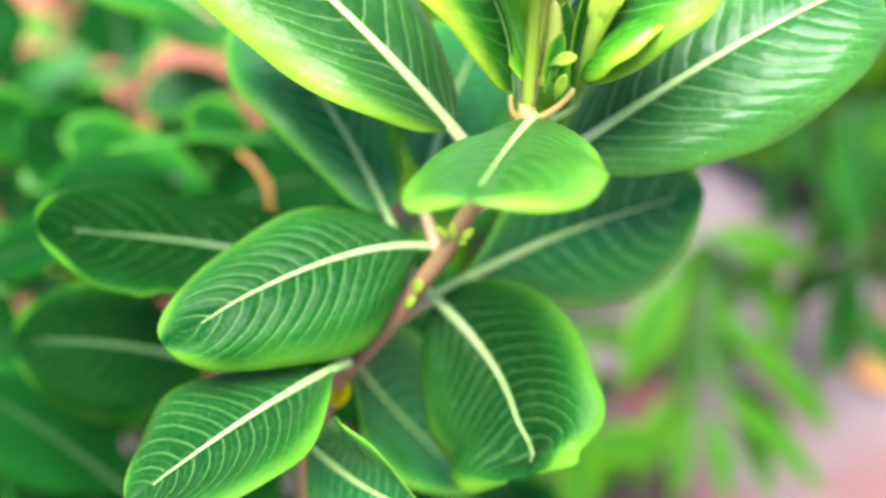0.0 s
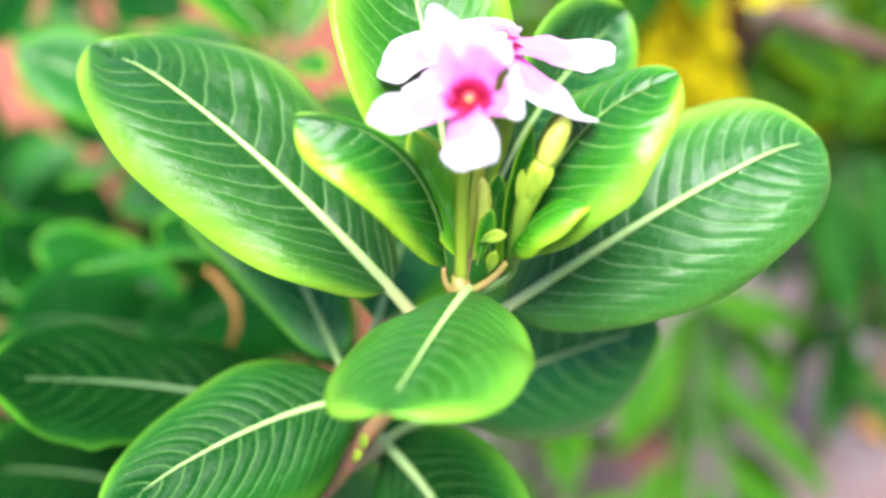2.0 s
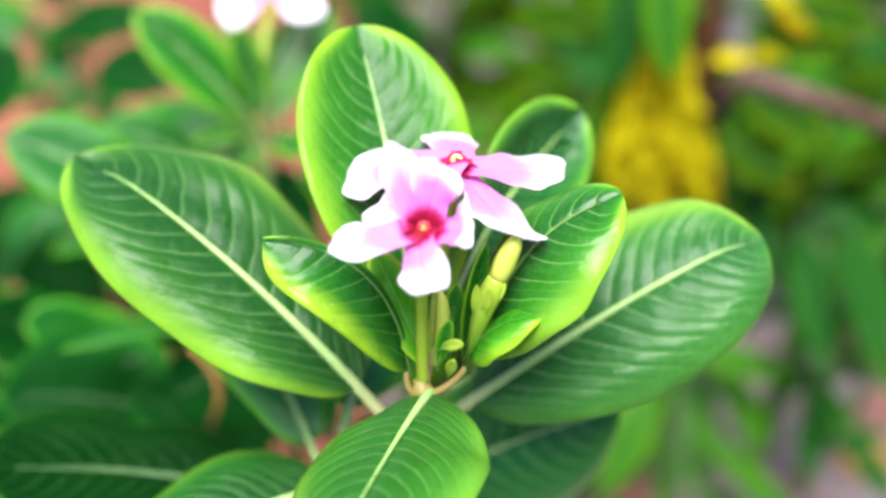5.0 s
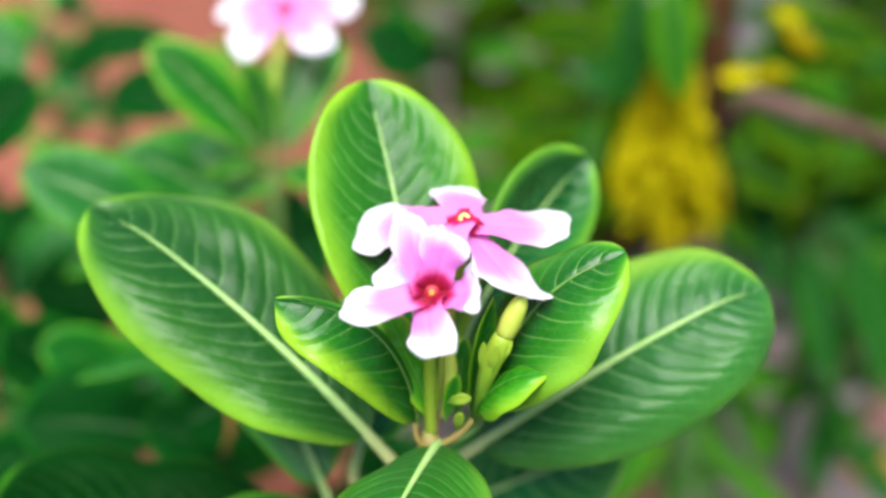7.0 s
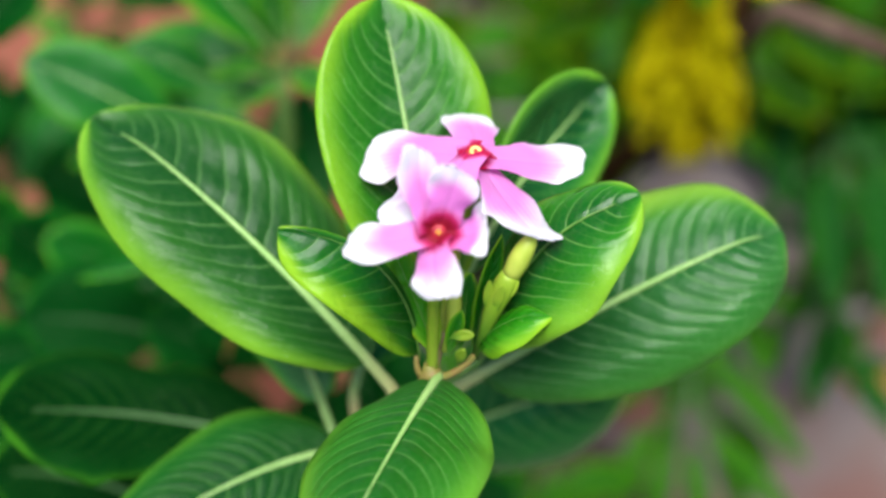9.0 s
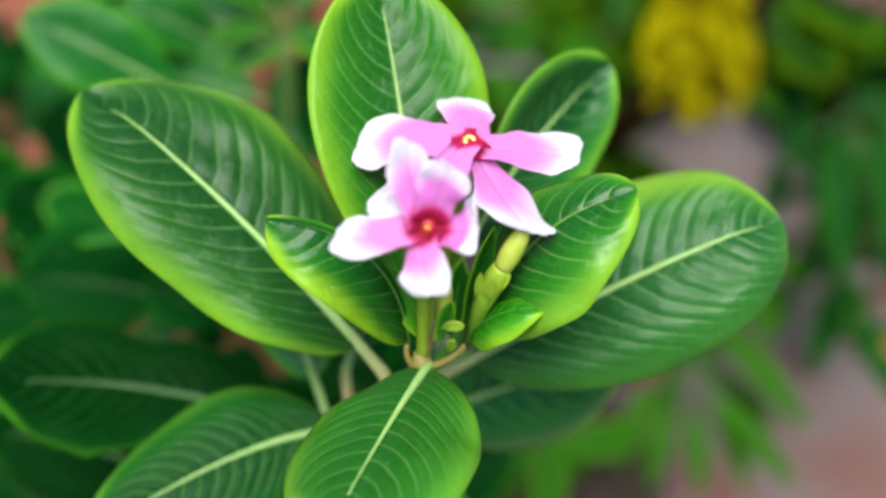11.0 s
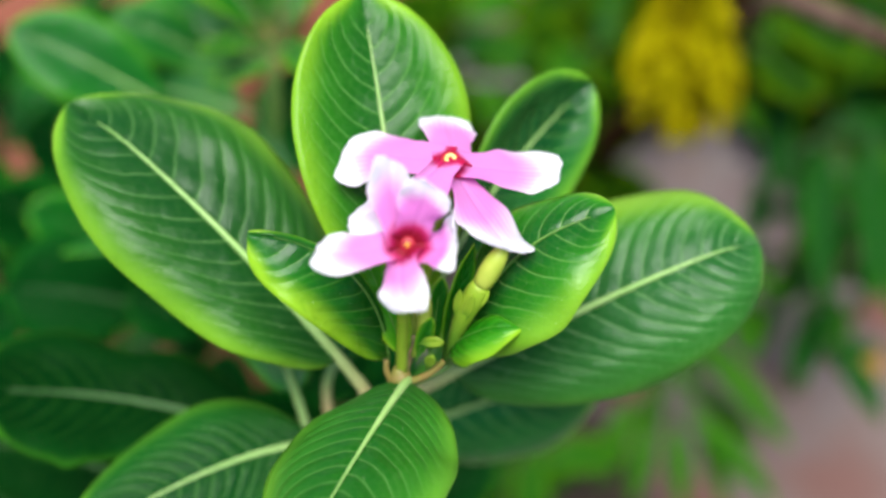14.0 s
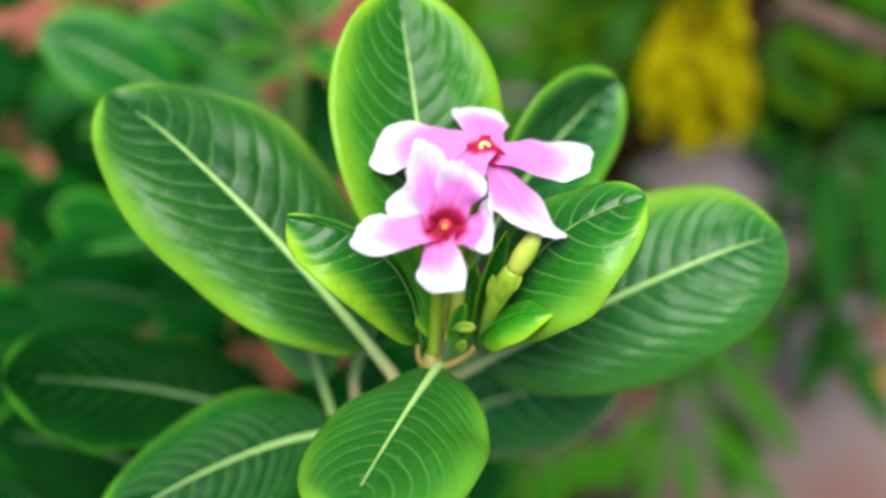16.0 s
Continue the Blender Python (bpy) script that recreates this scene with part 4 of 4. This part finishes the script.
simple_leaf(droop_a, (0.1111, 0.2452, -0.276), (0.1783, 0.2119, -0.3352), 0.0074, 0, MAT_NARROW, MAT_RIB_SHADE, 1.0, 0.8, 0.12, 0.1, join=TOP_A)
simple_leaf(droop_a, (0.1207, 0.2367, -0.3178), (0.1718, 0.2267, -0.3638), 0.0072, 0, MAT_NARROW, MAT_RIB_SHADE, 1.0, 0.8, 0.12, 0.1, join=TOP_A)
simple_leaf(droop_a, (0.103, 0.264, -0.2687), (0.0713, 0.2177, -0.3064), 0.0114, 0, MAT_NARROW, MAT_RIB_SHADE, 1.0, 0.8, 0.12, 0.1, join=TOP_A)
simple_leaf(droop_a, (0.1165, 0.2583, -0.2918), (0.1266, 0.2303, -0.3258), 0.0059, 0, MAT_NARROW, MAT_RIB_SHADE, 1.0, 0.8, 0.12, 0.1, join=TOP_A)
simple_leaf(droop_a, (0.109, 0.2336, -0.3209), (0.1035, 0.2229, -0.3643), 0.0075, 0, MAT_NARROW, MAT_RIB_SHADE, 1.0, 0.8, 0.12, 0.1, join=TOP_A)
simple_leaf(droop_a, (0.1194, 0.2698, -0.2784), (0.134, 0.2399, -0.3148), 0.0066, 0, MAT_NARROW, MAT_RIB_SHADE, 1.0, 0.8, 0.12, 0.1, join=TOP_A)
simple_leaf(droop_a, (0.1252, 0.2208, -0.2761), (0.1729, 0.1964, -0.3147), 0.0057, 0, MAT_NARROW, MAT_RIB_SHADE, 1.0, 0.8, 0.12, 0.1, join=TOP_A)
simple_leaf(droop_a, (0.1144, 0.2087, -0.2998), (0.171, 0.1798, -0.3431), 0.0064, 0, MAT_NARROW, MAT_RIB_SHADE, 1.0, 0.8, 0.12, 0.1, join=TOP_A)
simple_leaf(droop_a, (0.1032, 0.2113, -0.3103), (0.0958, 0.1736, -0.3439), 0.0059, 0, MAT_NARROW, MAT_RIB_SHADE, 1.0, 0.8, 0.12, 0.1, join=TOP_A)
simple_leaf(droop_a, (0.1136, 0.21, -0.3122), (0.1223, 0.1736, -0.3456), 0.0059, 0, MAT_NARROW, MAT_RIB_SHADE, 1.0, 0.8, 0.12, 0.1, join=TOP_A)
simple_leaf(droop_a, (0.127, 0.22, -0.3174), (0.1485, 0.1818, -0.3534), 0.006, 0, MAT_NARROW, MAT_RIB_SHADE, 1.0, 0.8, 0.12, 0.1, join=TOP_A)
simple_leaf(droop_a, (0.1422, 0.2527, -0.2754), (0.1533, 0.234, -0.293), 0.0053, 0, MAT_NARROW, MAT_RIB_SHADE, 1.0, 0.8, 0.12, 0.1, join=TOP_A)
simple_leaf(droop_a, (0.0952, 0.2276, -0.3221), (0.0803, 0.1902, -0.3549), 0.0067, 0, MAT_NARROW, MAT_RIB_SHADE, 1.0, 0.8, 0.12, 0.1, join=TOP_A)
for base, tip, half in (((0.1090, 0.262, -0.283), (0.0780, 0.250, -0.348), 0.0100), ((0.1120, 0.270, -0.250), (0.0960, 0.255, -0.302), 0.0080), ((0.1200, 0.266, -0.300), (0.1080, 0.240, -0.352), 0.0070)):
    simple_leaf(droop_a, base, tip, half, 0, MAT_NARROW, MAT_RIB_SHADE, 1.0, 0.8, 0.12, 0.1, join=TOP_A)

droop_b = thing("drooping_plant", (TOP_B[0] + 0.01, TOP_B[1] + 0.03, GROUND_Z), "taller plant with dark narrow leaves hanging down", "plant", "drooping plants")
part("stem", rooted(TOP_B, droop_b.location), MAT_DULL_STALK, droop_b)
simple_leaf(droop_b, (0.182, 0.2715, -0.2801), (0.1888, 0.249, -0.3228), 0.0053, 0, MAT_NARROW_DARK, MAT_RIB_SHADE, 1.0, 0.8, 0.12, 0.1, join=TOP_B)
simple_leaf(droop_b, (0.196, 0.2559, -0.315), (0.225, 0.2556, -0.3015), 0.0059, 0, MAT_NARROW_DARK, MAT_RIB_SHADE, 1.0, 0.8, 0.12, 0.1, join=TOP_B)
simple_leaf(droop_b, (0.1612, 0.3048, -0.216), (0.1855, 0.2607, -0.2574), 0.0063, 0, MAT_NARROW_DARK, MAT_RIB_SHADE, 1.0, 0.8, 0.12, 0.1, join=TOP_B)
simple_leaf(droop_b, (0.189, 0.3114, -0.2118), (0.211, 0.2671, -0.2533), 0.0069, 0, MAT_NARROW_DARK, MAT_RIB_SHADE, 1.0, 0.8, 0.12, 0.1, join=TOP_B)
simple_leaf(droop_b, (0.2075, 0.3151, -0.2097), (0.2263, 0.2837, -0.2528), 0.0064, 0, MAT_NARROW_DARK, MAT_RIB_SHADE, 1.0, 0.8, 0.12, 0.1, join=TOP_B)
simple_leaf(droop_b, (0.1968, 0.2513, -0.2936), (0.2265, 0.2215, -0.3224), 0.0069, 0, MAT_NARROW_DARK, MAT_RIB_SHADE, 1.0, 0.8, 0.12, 0.1, join=TOP_B)
simple_leaf(droop_b, (0.1567, 0.3231, -0.2397), (0.1535, 0.2912, -0.2683), 0.0061, 0, MAT_NARROW_DARK, MAT_RIB_SHADE, 1.0, 0.8, 0.12, 0.1, join=TOP_B)
simple_leaf(droop_b, (0.1824, 0.3515, -0.2427), (0.1715, 0.3319, -0.2597), 0.0094, 0, MAT_NARROW_DARK, MAT_RIB_SHADE, 1.0, 0.8, 0.12, 0.1, join=TOP_B)
simple_leaf(droop_b, (0.2064, 0.3651, -0.2319), (0.2298, 0.3507, -0.2464), 0.0094, 0, MAT_NARROW_DARK, MAT_RIB_SHADE, 1.0, 0.8, 0.12, 0.1, join=TOP_B)
simple_leaf(droop_b, (0.1804, 0.2601, -0.2928), (0.1852, 0.2372, -0.3183), 0.0066, 0, MAT_NARROW_DARK, MAT_RIB_SHADE, 1.0, 0.8, 0.12, 0.1, join=TOP_B)
simple_leaf(droop_b, (0.1985, 0.2509, -0.3044), (0.2254, 0.24, -0.3185), 0.0066, 0, MAT_NARROW_DARK, MAT_RIB_SHADE, 1.0, 0.8, 0.12, 0.1, join=TOP_B)

for base, tip, half in (((0.164, 0.282, -0.178), (0.1585, 0.200, -0.199), 0.0080), ((0.176, 0.262, -0.160), (0.1690, 0.178, -0.174), 0.0060), ((0.188, 0.262, -0.262), (0.1900, 0.245, -0.306), 0.0065), ((0.196, 0.300, -0.190), (0.1960, 0.215, -0.215), 0.0055), ((0.150, 0.330, -0.170), (0.1480, 0.270, -0.205), 0.0075)):
    simple_leaf(droop_b, base, tip, half, 0, MAT_NARROW_DARK, MAT_RIB_SHADE, 1.0, 0.75, 0.12, 0.1, join=TOP_B)

shrub = thing("shrub", (0.06, 0.47, GROUND_Z), "brown-stemmed shrub with olive leaves, some turned bright yellow", "shrub")
part("trunk", tube([(0.124, 0.37, -0.04), (0.1198, 0.3419, -0.084), (0.1141, 0.302, -0.1455), (0.106, 0.345, -0.21), (0.085, 0.41, -0.30), (0.06, 0.47, GROUND_Z)], [0.0105, 0.0105, 0.0105, 0.0105, 0.011, 0.012], 12), MAT_BARK, shrub, "dark brown woody trunk")
part("branch", tube([(0.1141, 0.302, -0.1455), (0.116, 0.264, -0.098), (0.118, 0.2500, -0.0805), (0.146, 0.251, -0.0915), (0.175, 0.252, -0.1038), (0.210, 0.2535, -0.1190)], [0.004, 0.0042, 0.0047, 0.0046, 0.0043, 0.0040], 12), MAT_TWIG, shrub, "dry pinkish brown branch")
simple_leaf(shrub, (0.0986, 0.3235, -0.0535), (0.0959, 0.2965, -0.085), 0.011, 0, MAT_SHRUB, MAT_RIB_SHADE)
simple_leaf(shrub, (0.1156, 0.3506, -0.0692), (0.1101, 0.3269, -0.0967), 0.0117, 0, MAT_SHRUB, MAT_RIB_SHADE)
simple_leaf(shrub, (0.1681, 0.3606, -0.0923), (0.184, 0.3366, -0.1218), 0.0081, 0, MAT_SHRUB, MAT_RIB_SHADE)
simple_leaf(shrub, (0.1198, 0.3258, -0.0887), (0.0631, 0.305, -0.0796), 0.0127, 0, MAT_SHRUB, MAT_RIB_SHADE)
simple_leaf(shrub, (0.1207, 0.3135, -0.1358), (0.0723, 0.2924, -0.1276), 0.0146, 0, MAT_SHRUB, MAT_RIB_SHADE)
simple_leaf(shrub, (0.1286, 0.3052, -0.1465), (0.1549, 0.2757, -0.1525), 0.0146, 0, MAT_SHRUB, MAT_RIB_SHADE)
simple_leaf(shrub, (0.1317, 0.3222, -0.1256), (0.1708, 0.2874, -0.1389), 0.0146, 0, MAT_SHRUB, MAT_RIB_SHADE)
simple_leaf(shrub, (0.1324, 0.3285, -0.102), (0.1766, 0.3137, -0.1068), 0.0118, 0, MAT_SHRUB, MAT_RIB_SHADE)
simple_leaf(shrub, (0.1352, 0.3352, -0.0938), (0.1976, 0.3206, -0.0994), 0.0118, 0, MAT_SHRUB, MAT_RIB_SHADE)
simple_leaf(shrub, (0.1217, 0.313, -0.1683), (0.0554, 0.2904, -0.161), 0.0124, 0, MAT_SHRUB, MAT_RIB_SHADE)
simple_leaf(shrub, (0.0540, 0.3421, -0.1440), (0.020, 0.3050, -0.1400), 0.0090, 0, MAT_SHRUB, MAT_RIB_SHADE)
simple_leaf(shrub, (0.0821, 0.3457, -0.1098), (0.0262, 0.321, -0.0897), 0.0107, 0, MAT_SHRUB, MAT_RIB_SHADE)
simple_leaf(shrub, (0.0873, 0.3337, -0.125), (0.0668, 0.2825, -0.1395), 0.0107, 0, MAT_SHRUB, MAT_RIB_SHADE)

# the yellowed tassel: a narrow bundle that parts into three hanging tufts
rng = random.Random(7)
for base, tip, half, many, fan_in, fan_out, tone in (((0.0895, 0.288, -0.0800), (0.0900, 0.277, -0.1280), 0.0066, 8, 0.0090, 0.0135, 0.20), ((0.0830, 0.279, -0.1060), (0.0765, 0.270, -0.1520), 0.0062, 6, 0.0055, 0.0080, 0.15), ((0.0940, 0.278, -0.1120), (0.0990, 0.266, -0.1750), 0.0062, 6, 0.0060, 0.0080, 0.45), ((0.1000, 0.278, -0.1080), (0.1150, 0.267, -0.1610), 0.0062, 6, 0.0055, 0.0060, 0.15)):
    for i in range(many):
        f = (i / (many - 1) - 0.5) * 2
        a = Vector(base) + Vector((fan_in * f, rng.uniform(-0.004, 0.004), rng.uniform(-0.004, 0.004)))
        b = Vector(tip) + Vector((fan_out * f, rng.uniform(-0.004, 0.004), rng.uniform(-0.004, 0.010) * abs(f)))
        old = MAT_YELLOW_DULL if rng.random() < tone else MAT_YELLOW
        simple_leaf(shrub, a, b, half * rng.uniform(0.7, 1.0), rng.uniform(-0.5, 0.5), old, old, 1.0, 0.7, 0.06)
for i in range(26):
    # small crinkled leaves that fray the tufts' outline
    f, side = rng.random(), rng.uniform(-1, 1)
    a = Vector((0.0905 + 0.006 * f + side * (0.008 + 0.013 * f), 0.272 - 0.008 * f + rng.uniform(-0.004, 0.004), -0.098 - 0.058 * f))
    b = a + Vector((side * 0.007 + rng.uniform(-0.004, 0.004), rng.uniform(-0.006, 0.002), -rng.uniform(0.006, 0.013)))
    old = (MAT_YELLOW, MAT_YELLOW, MAT_YELLOW_DULL)[i % 3]
    simple_leaf(shrub, a, b, rng.uniform(0.0022, 0.0036), rng.uniform(-0.6, 0.6), old, old, 1.0, 0.7, 0.06)
for base, tip, half, old in (((0.1142, 0.300, -0.1016), (0.1330, 0.296, -0.0990), 0.0042, MAT_YELLOW), ((0.1280, 0.298, -0.1000), (0.1470, 0.294, -0.0960), 0.0040, MAT_YELLOW_DULL), ((0.1455, 0.320, -0.0865), (0.1640, 0.315, -0.0983), 0.0050, MAT_YELLOW_DULL), ((0.1400, 0.322, -0.0800), (0.1560, 0.322, -0.0860), 0.0040, MAT_YELLOW), ((0.1520, 0.318, -0.1560), (0.1640, 0.300, -0.1750), 0.0060, MAT_YELLOW_DULL)):
    simple_leaf(shrub, base, tip, half, 0, old, old)
simple_leaf(shrub, (0.0875, 0.292, -0.0440), (0.0912, 0.262, -0.0880), 0.0095, 0.1, MAT_NARROW, MAT_RIB_SHADE)
simple_leaf(shrub, (0.0760, 0.300, -0.0500), (0.0720, 0.276, -0.1000), 0.0090, 0.1, MAT_NARROW_DARK, MAT_RIB_SHADE)


def bush(base, top, pairs, length, half, material, rib, seed, label, category, name="bush", narrow=False, start=0.3, stemcol=None, lean=0.35, group="", other=()):
    """A leafy plant: a bent stem rising from the ground with crossed pairs of leaves."""
    rng = random.Random(seed)
    b, t = Vector(base), Vector(top)
    ob = thing(name, base, label, category, group)
    mid = (b + t) / 2 + Vector((rng.uniform(-0.02, 0.02), rng.uniform(-0.02, 0.02), 0))
    path = curve(b, mid, t, 10)
    part("stem", tube(path, [0.0042 - 0.0002 * i for i in range(11)], 8), stemcol or MAT_STEM, ob)
    turn = rng.uniform(0, 6.28)
    for i in range(pairs):
        s = start + (1 - start) * i / max(1, pairs - 1)
        p = (1 - s) ** 2 * b + 2 * s * (1 - s) * mid + s * s * t
        turn += math.pi / 2 + rng.uniform(-0.3, 0.3)
        for k in (0, math.pi):
            w = turn + k + rng.uniform(-0.25, 0.25)
            rise = lean + 0.5 * (s - 0.5) + rng.uniform(-0.25, 0.25)
            size = length * rng.uniform(0.75, 1.1) * (1.0 if s < 0.85 else 0.75)
            d = Vector((math.cos(w) * math.cos(rise), math.sin(w) * math.cos(rise), math.sin(rise)))
            leaf_mat, leaf_rib = material, rib
            for m_, r_, odds in other:
                if rng.random() < odds:
                    leaf_mat, leaf_rib = m_, r_
            simple_leaf(ob, p, p + d * size, half * rng.uniform(0.85, 1.1), rng.uniform(-0.3, 0.3), leaf_mat, leaf_rib, 1.0 if narrow else 1.2, 0.85 if narrow else 0.6, rng.uniform(0.08, 0.2), rng.uniform(-0.1, 0.2))
    return ob


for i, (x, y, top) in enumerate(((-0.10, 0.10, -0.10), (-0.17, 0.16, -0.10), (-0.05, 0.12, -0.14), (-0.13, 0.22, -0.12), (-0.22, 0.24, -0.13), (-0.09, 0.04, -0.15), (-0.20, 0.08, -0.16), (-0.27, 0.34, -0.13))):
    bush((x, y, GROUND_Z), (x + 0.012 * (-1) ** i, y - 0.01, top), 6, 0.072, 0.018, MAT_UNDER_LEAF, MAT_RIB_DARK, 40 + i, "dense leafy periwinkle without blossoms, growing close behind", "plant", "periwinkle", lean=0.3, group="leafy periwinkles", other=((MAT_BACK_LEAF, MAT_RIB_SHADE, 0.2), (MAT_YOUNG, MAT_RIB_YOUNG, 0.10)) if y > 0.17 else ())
for i, (x, y, top) in enumerate(((0.03, 0.18, -0.27), (0.03, 0.30, -0.26))):
    bush((x, y, GROUND_Z), (x + 0.01, y - 0.02, top), 6, 0.075, 0.0085, MAT_NARROW, MAT_RIB_SHADE, 60 + i, "low plant with narrow drooping mid-green leaves", "plant", "drooping_plant", True, lean=-0.25, stemcol=MAT_DULL_STALK, group="drooping plants")
for i, (x, y, top) in enumerate(((0.06, 0.46, -0.26), (0.40, 0.5, -0.2), (0.12, 0.62, -0.24), (0.28, 0.66, -0.2), (0.38, 0.56, -0.2), (0.42, 0.44, -0.12), (0.46, 0.62, -0.16), (0.2, 0.8, -0.2), (0.36, 0.8, -0.18), (0.5, 0.52, -0.12), (0.55, 0.75, -0.12), (0.1, 0.98, -0.2), (0.28, 1.0, -0.18), (0.46, 0.98, -0.16), (0.205, 0.62, -0.36), (0.235, 0.66, -0.30), (0.27, 0.57, -0.27), (-0.02, 0.74, -0.27), (-0.03, 0.52, -0.285), (0.07, 0.80, -0.29), (0.075, 0.55, -0.25), (-0.08, 0.95, -0.24), (0.0, 0.43, -0.30))):
    bush((x, y, GROUND_Z), (x + 0.01, y - 0.02, top), 9, 0.085, 0.015, MAT_SHRUB, MAT_SHRUB, 80 + i, "low olive-green bush in the bed behind", "bush", "bush", True, lean=0.1, stemcol=MAT_BARK, group="low bushes", other=((MAT_NARROW, MAT_RIB_SHADE, 0.25), (MAT_NARROW_DARK, MAT_RIB_SHADE, 0.25)))
for i, (x, y, top) in enumerate(((-0.235, 0.45, -0.11), (-0.285, 0.50, -0.16), (-0.17, 0.52, -0.20))):
    bush((x, y, GROUND_Z), (x + 0.015, y - 0.01, top), 7, 0.040, 0.010, MAT_BACK_LEAF, MAT_RIB_SHADE, 120 + i, "thin-stemmed seedling with sparse small green leaves on the clay paving", "plant", "seedling", start=0.5, lean=0.2, stemcol=MAT_DULL_STALK, group="seedlings", other=((MAT_UNDER_LEAF, MAT_RIB_DARK, 0.3), (MAT_SHOOT, MAT_RIB_YOUNG, 0.2)))
for i, (x, y, top) in enumerate(((0.222, 0.33, -0.19), (0.255, 0.37, -0.16), (0.20, 0.37, -0.25))):
    bush((x, y, GROUND_Z), (x + 0.008, y - 0.02, top), 7, 0.062, 0.0062, MAT_NARROW_DARK, MAT_RIB_SHADE, 180 + i, "plant with many narrow dark green leaves hanging down", "plant", "drooping_plant", True, start=0.45, lean=-0.7, stemcol=MAT_DULL_STALK, group="drooping plants", other=((MAT_NARROW, MAT_RIB_SHADE, 0.3),))
for i, (x, y, top) in enumerate(((0.155, 0.375, -0.345), (0.132, 0.345, -0.335))):
    bush((x, y, GROUND_Z), (x + 0.004, y - 0.012, top), 6, 0.034, 0.0080, MAT_NARROW_DARK, MAT_RIB_SHADE, 160 + i, "small dark green seedling rooted in the paving joints", "plant", "seedling", True, start=0.4, lean=-0.1, stemcol=MAT_DULL_STALK, group="seedlings", other=((MAT_SHRUB, MAT_SHRUB, 0.3),))
for i, (x, y, top) in enumerate(((0.27, 0.46, -0.19), (0.31, 0.50, -0.17), (0.262, 0.545, -0.28))):
    bush((x, y, GROUND_Z), (x + 0.012 * (-1) ** i, y - 0.03, top), 8, 0.070, 0.0095, MAT_NARROW_DARK, MAT_RIB_SHADE, 140 + i, "low bush with dark green pointed leaves hanging over the paving", "bush", "bush", True, start=0.45, lean=-0.2, stemcol=MAT_BARK, group="low bushes", other=((MAT_SHRUB, MAT_SHRUB, 0.4), (MAT_NARROW, MAT_RIB_SHADE, 0.12)))
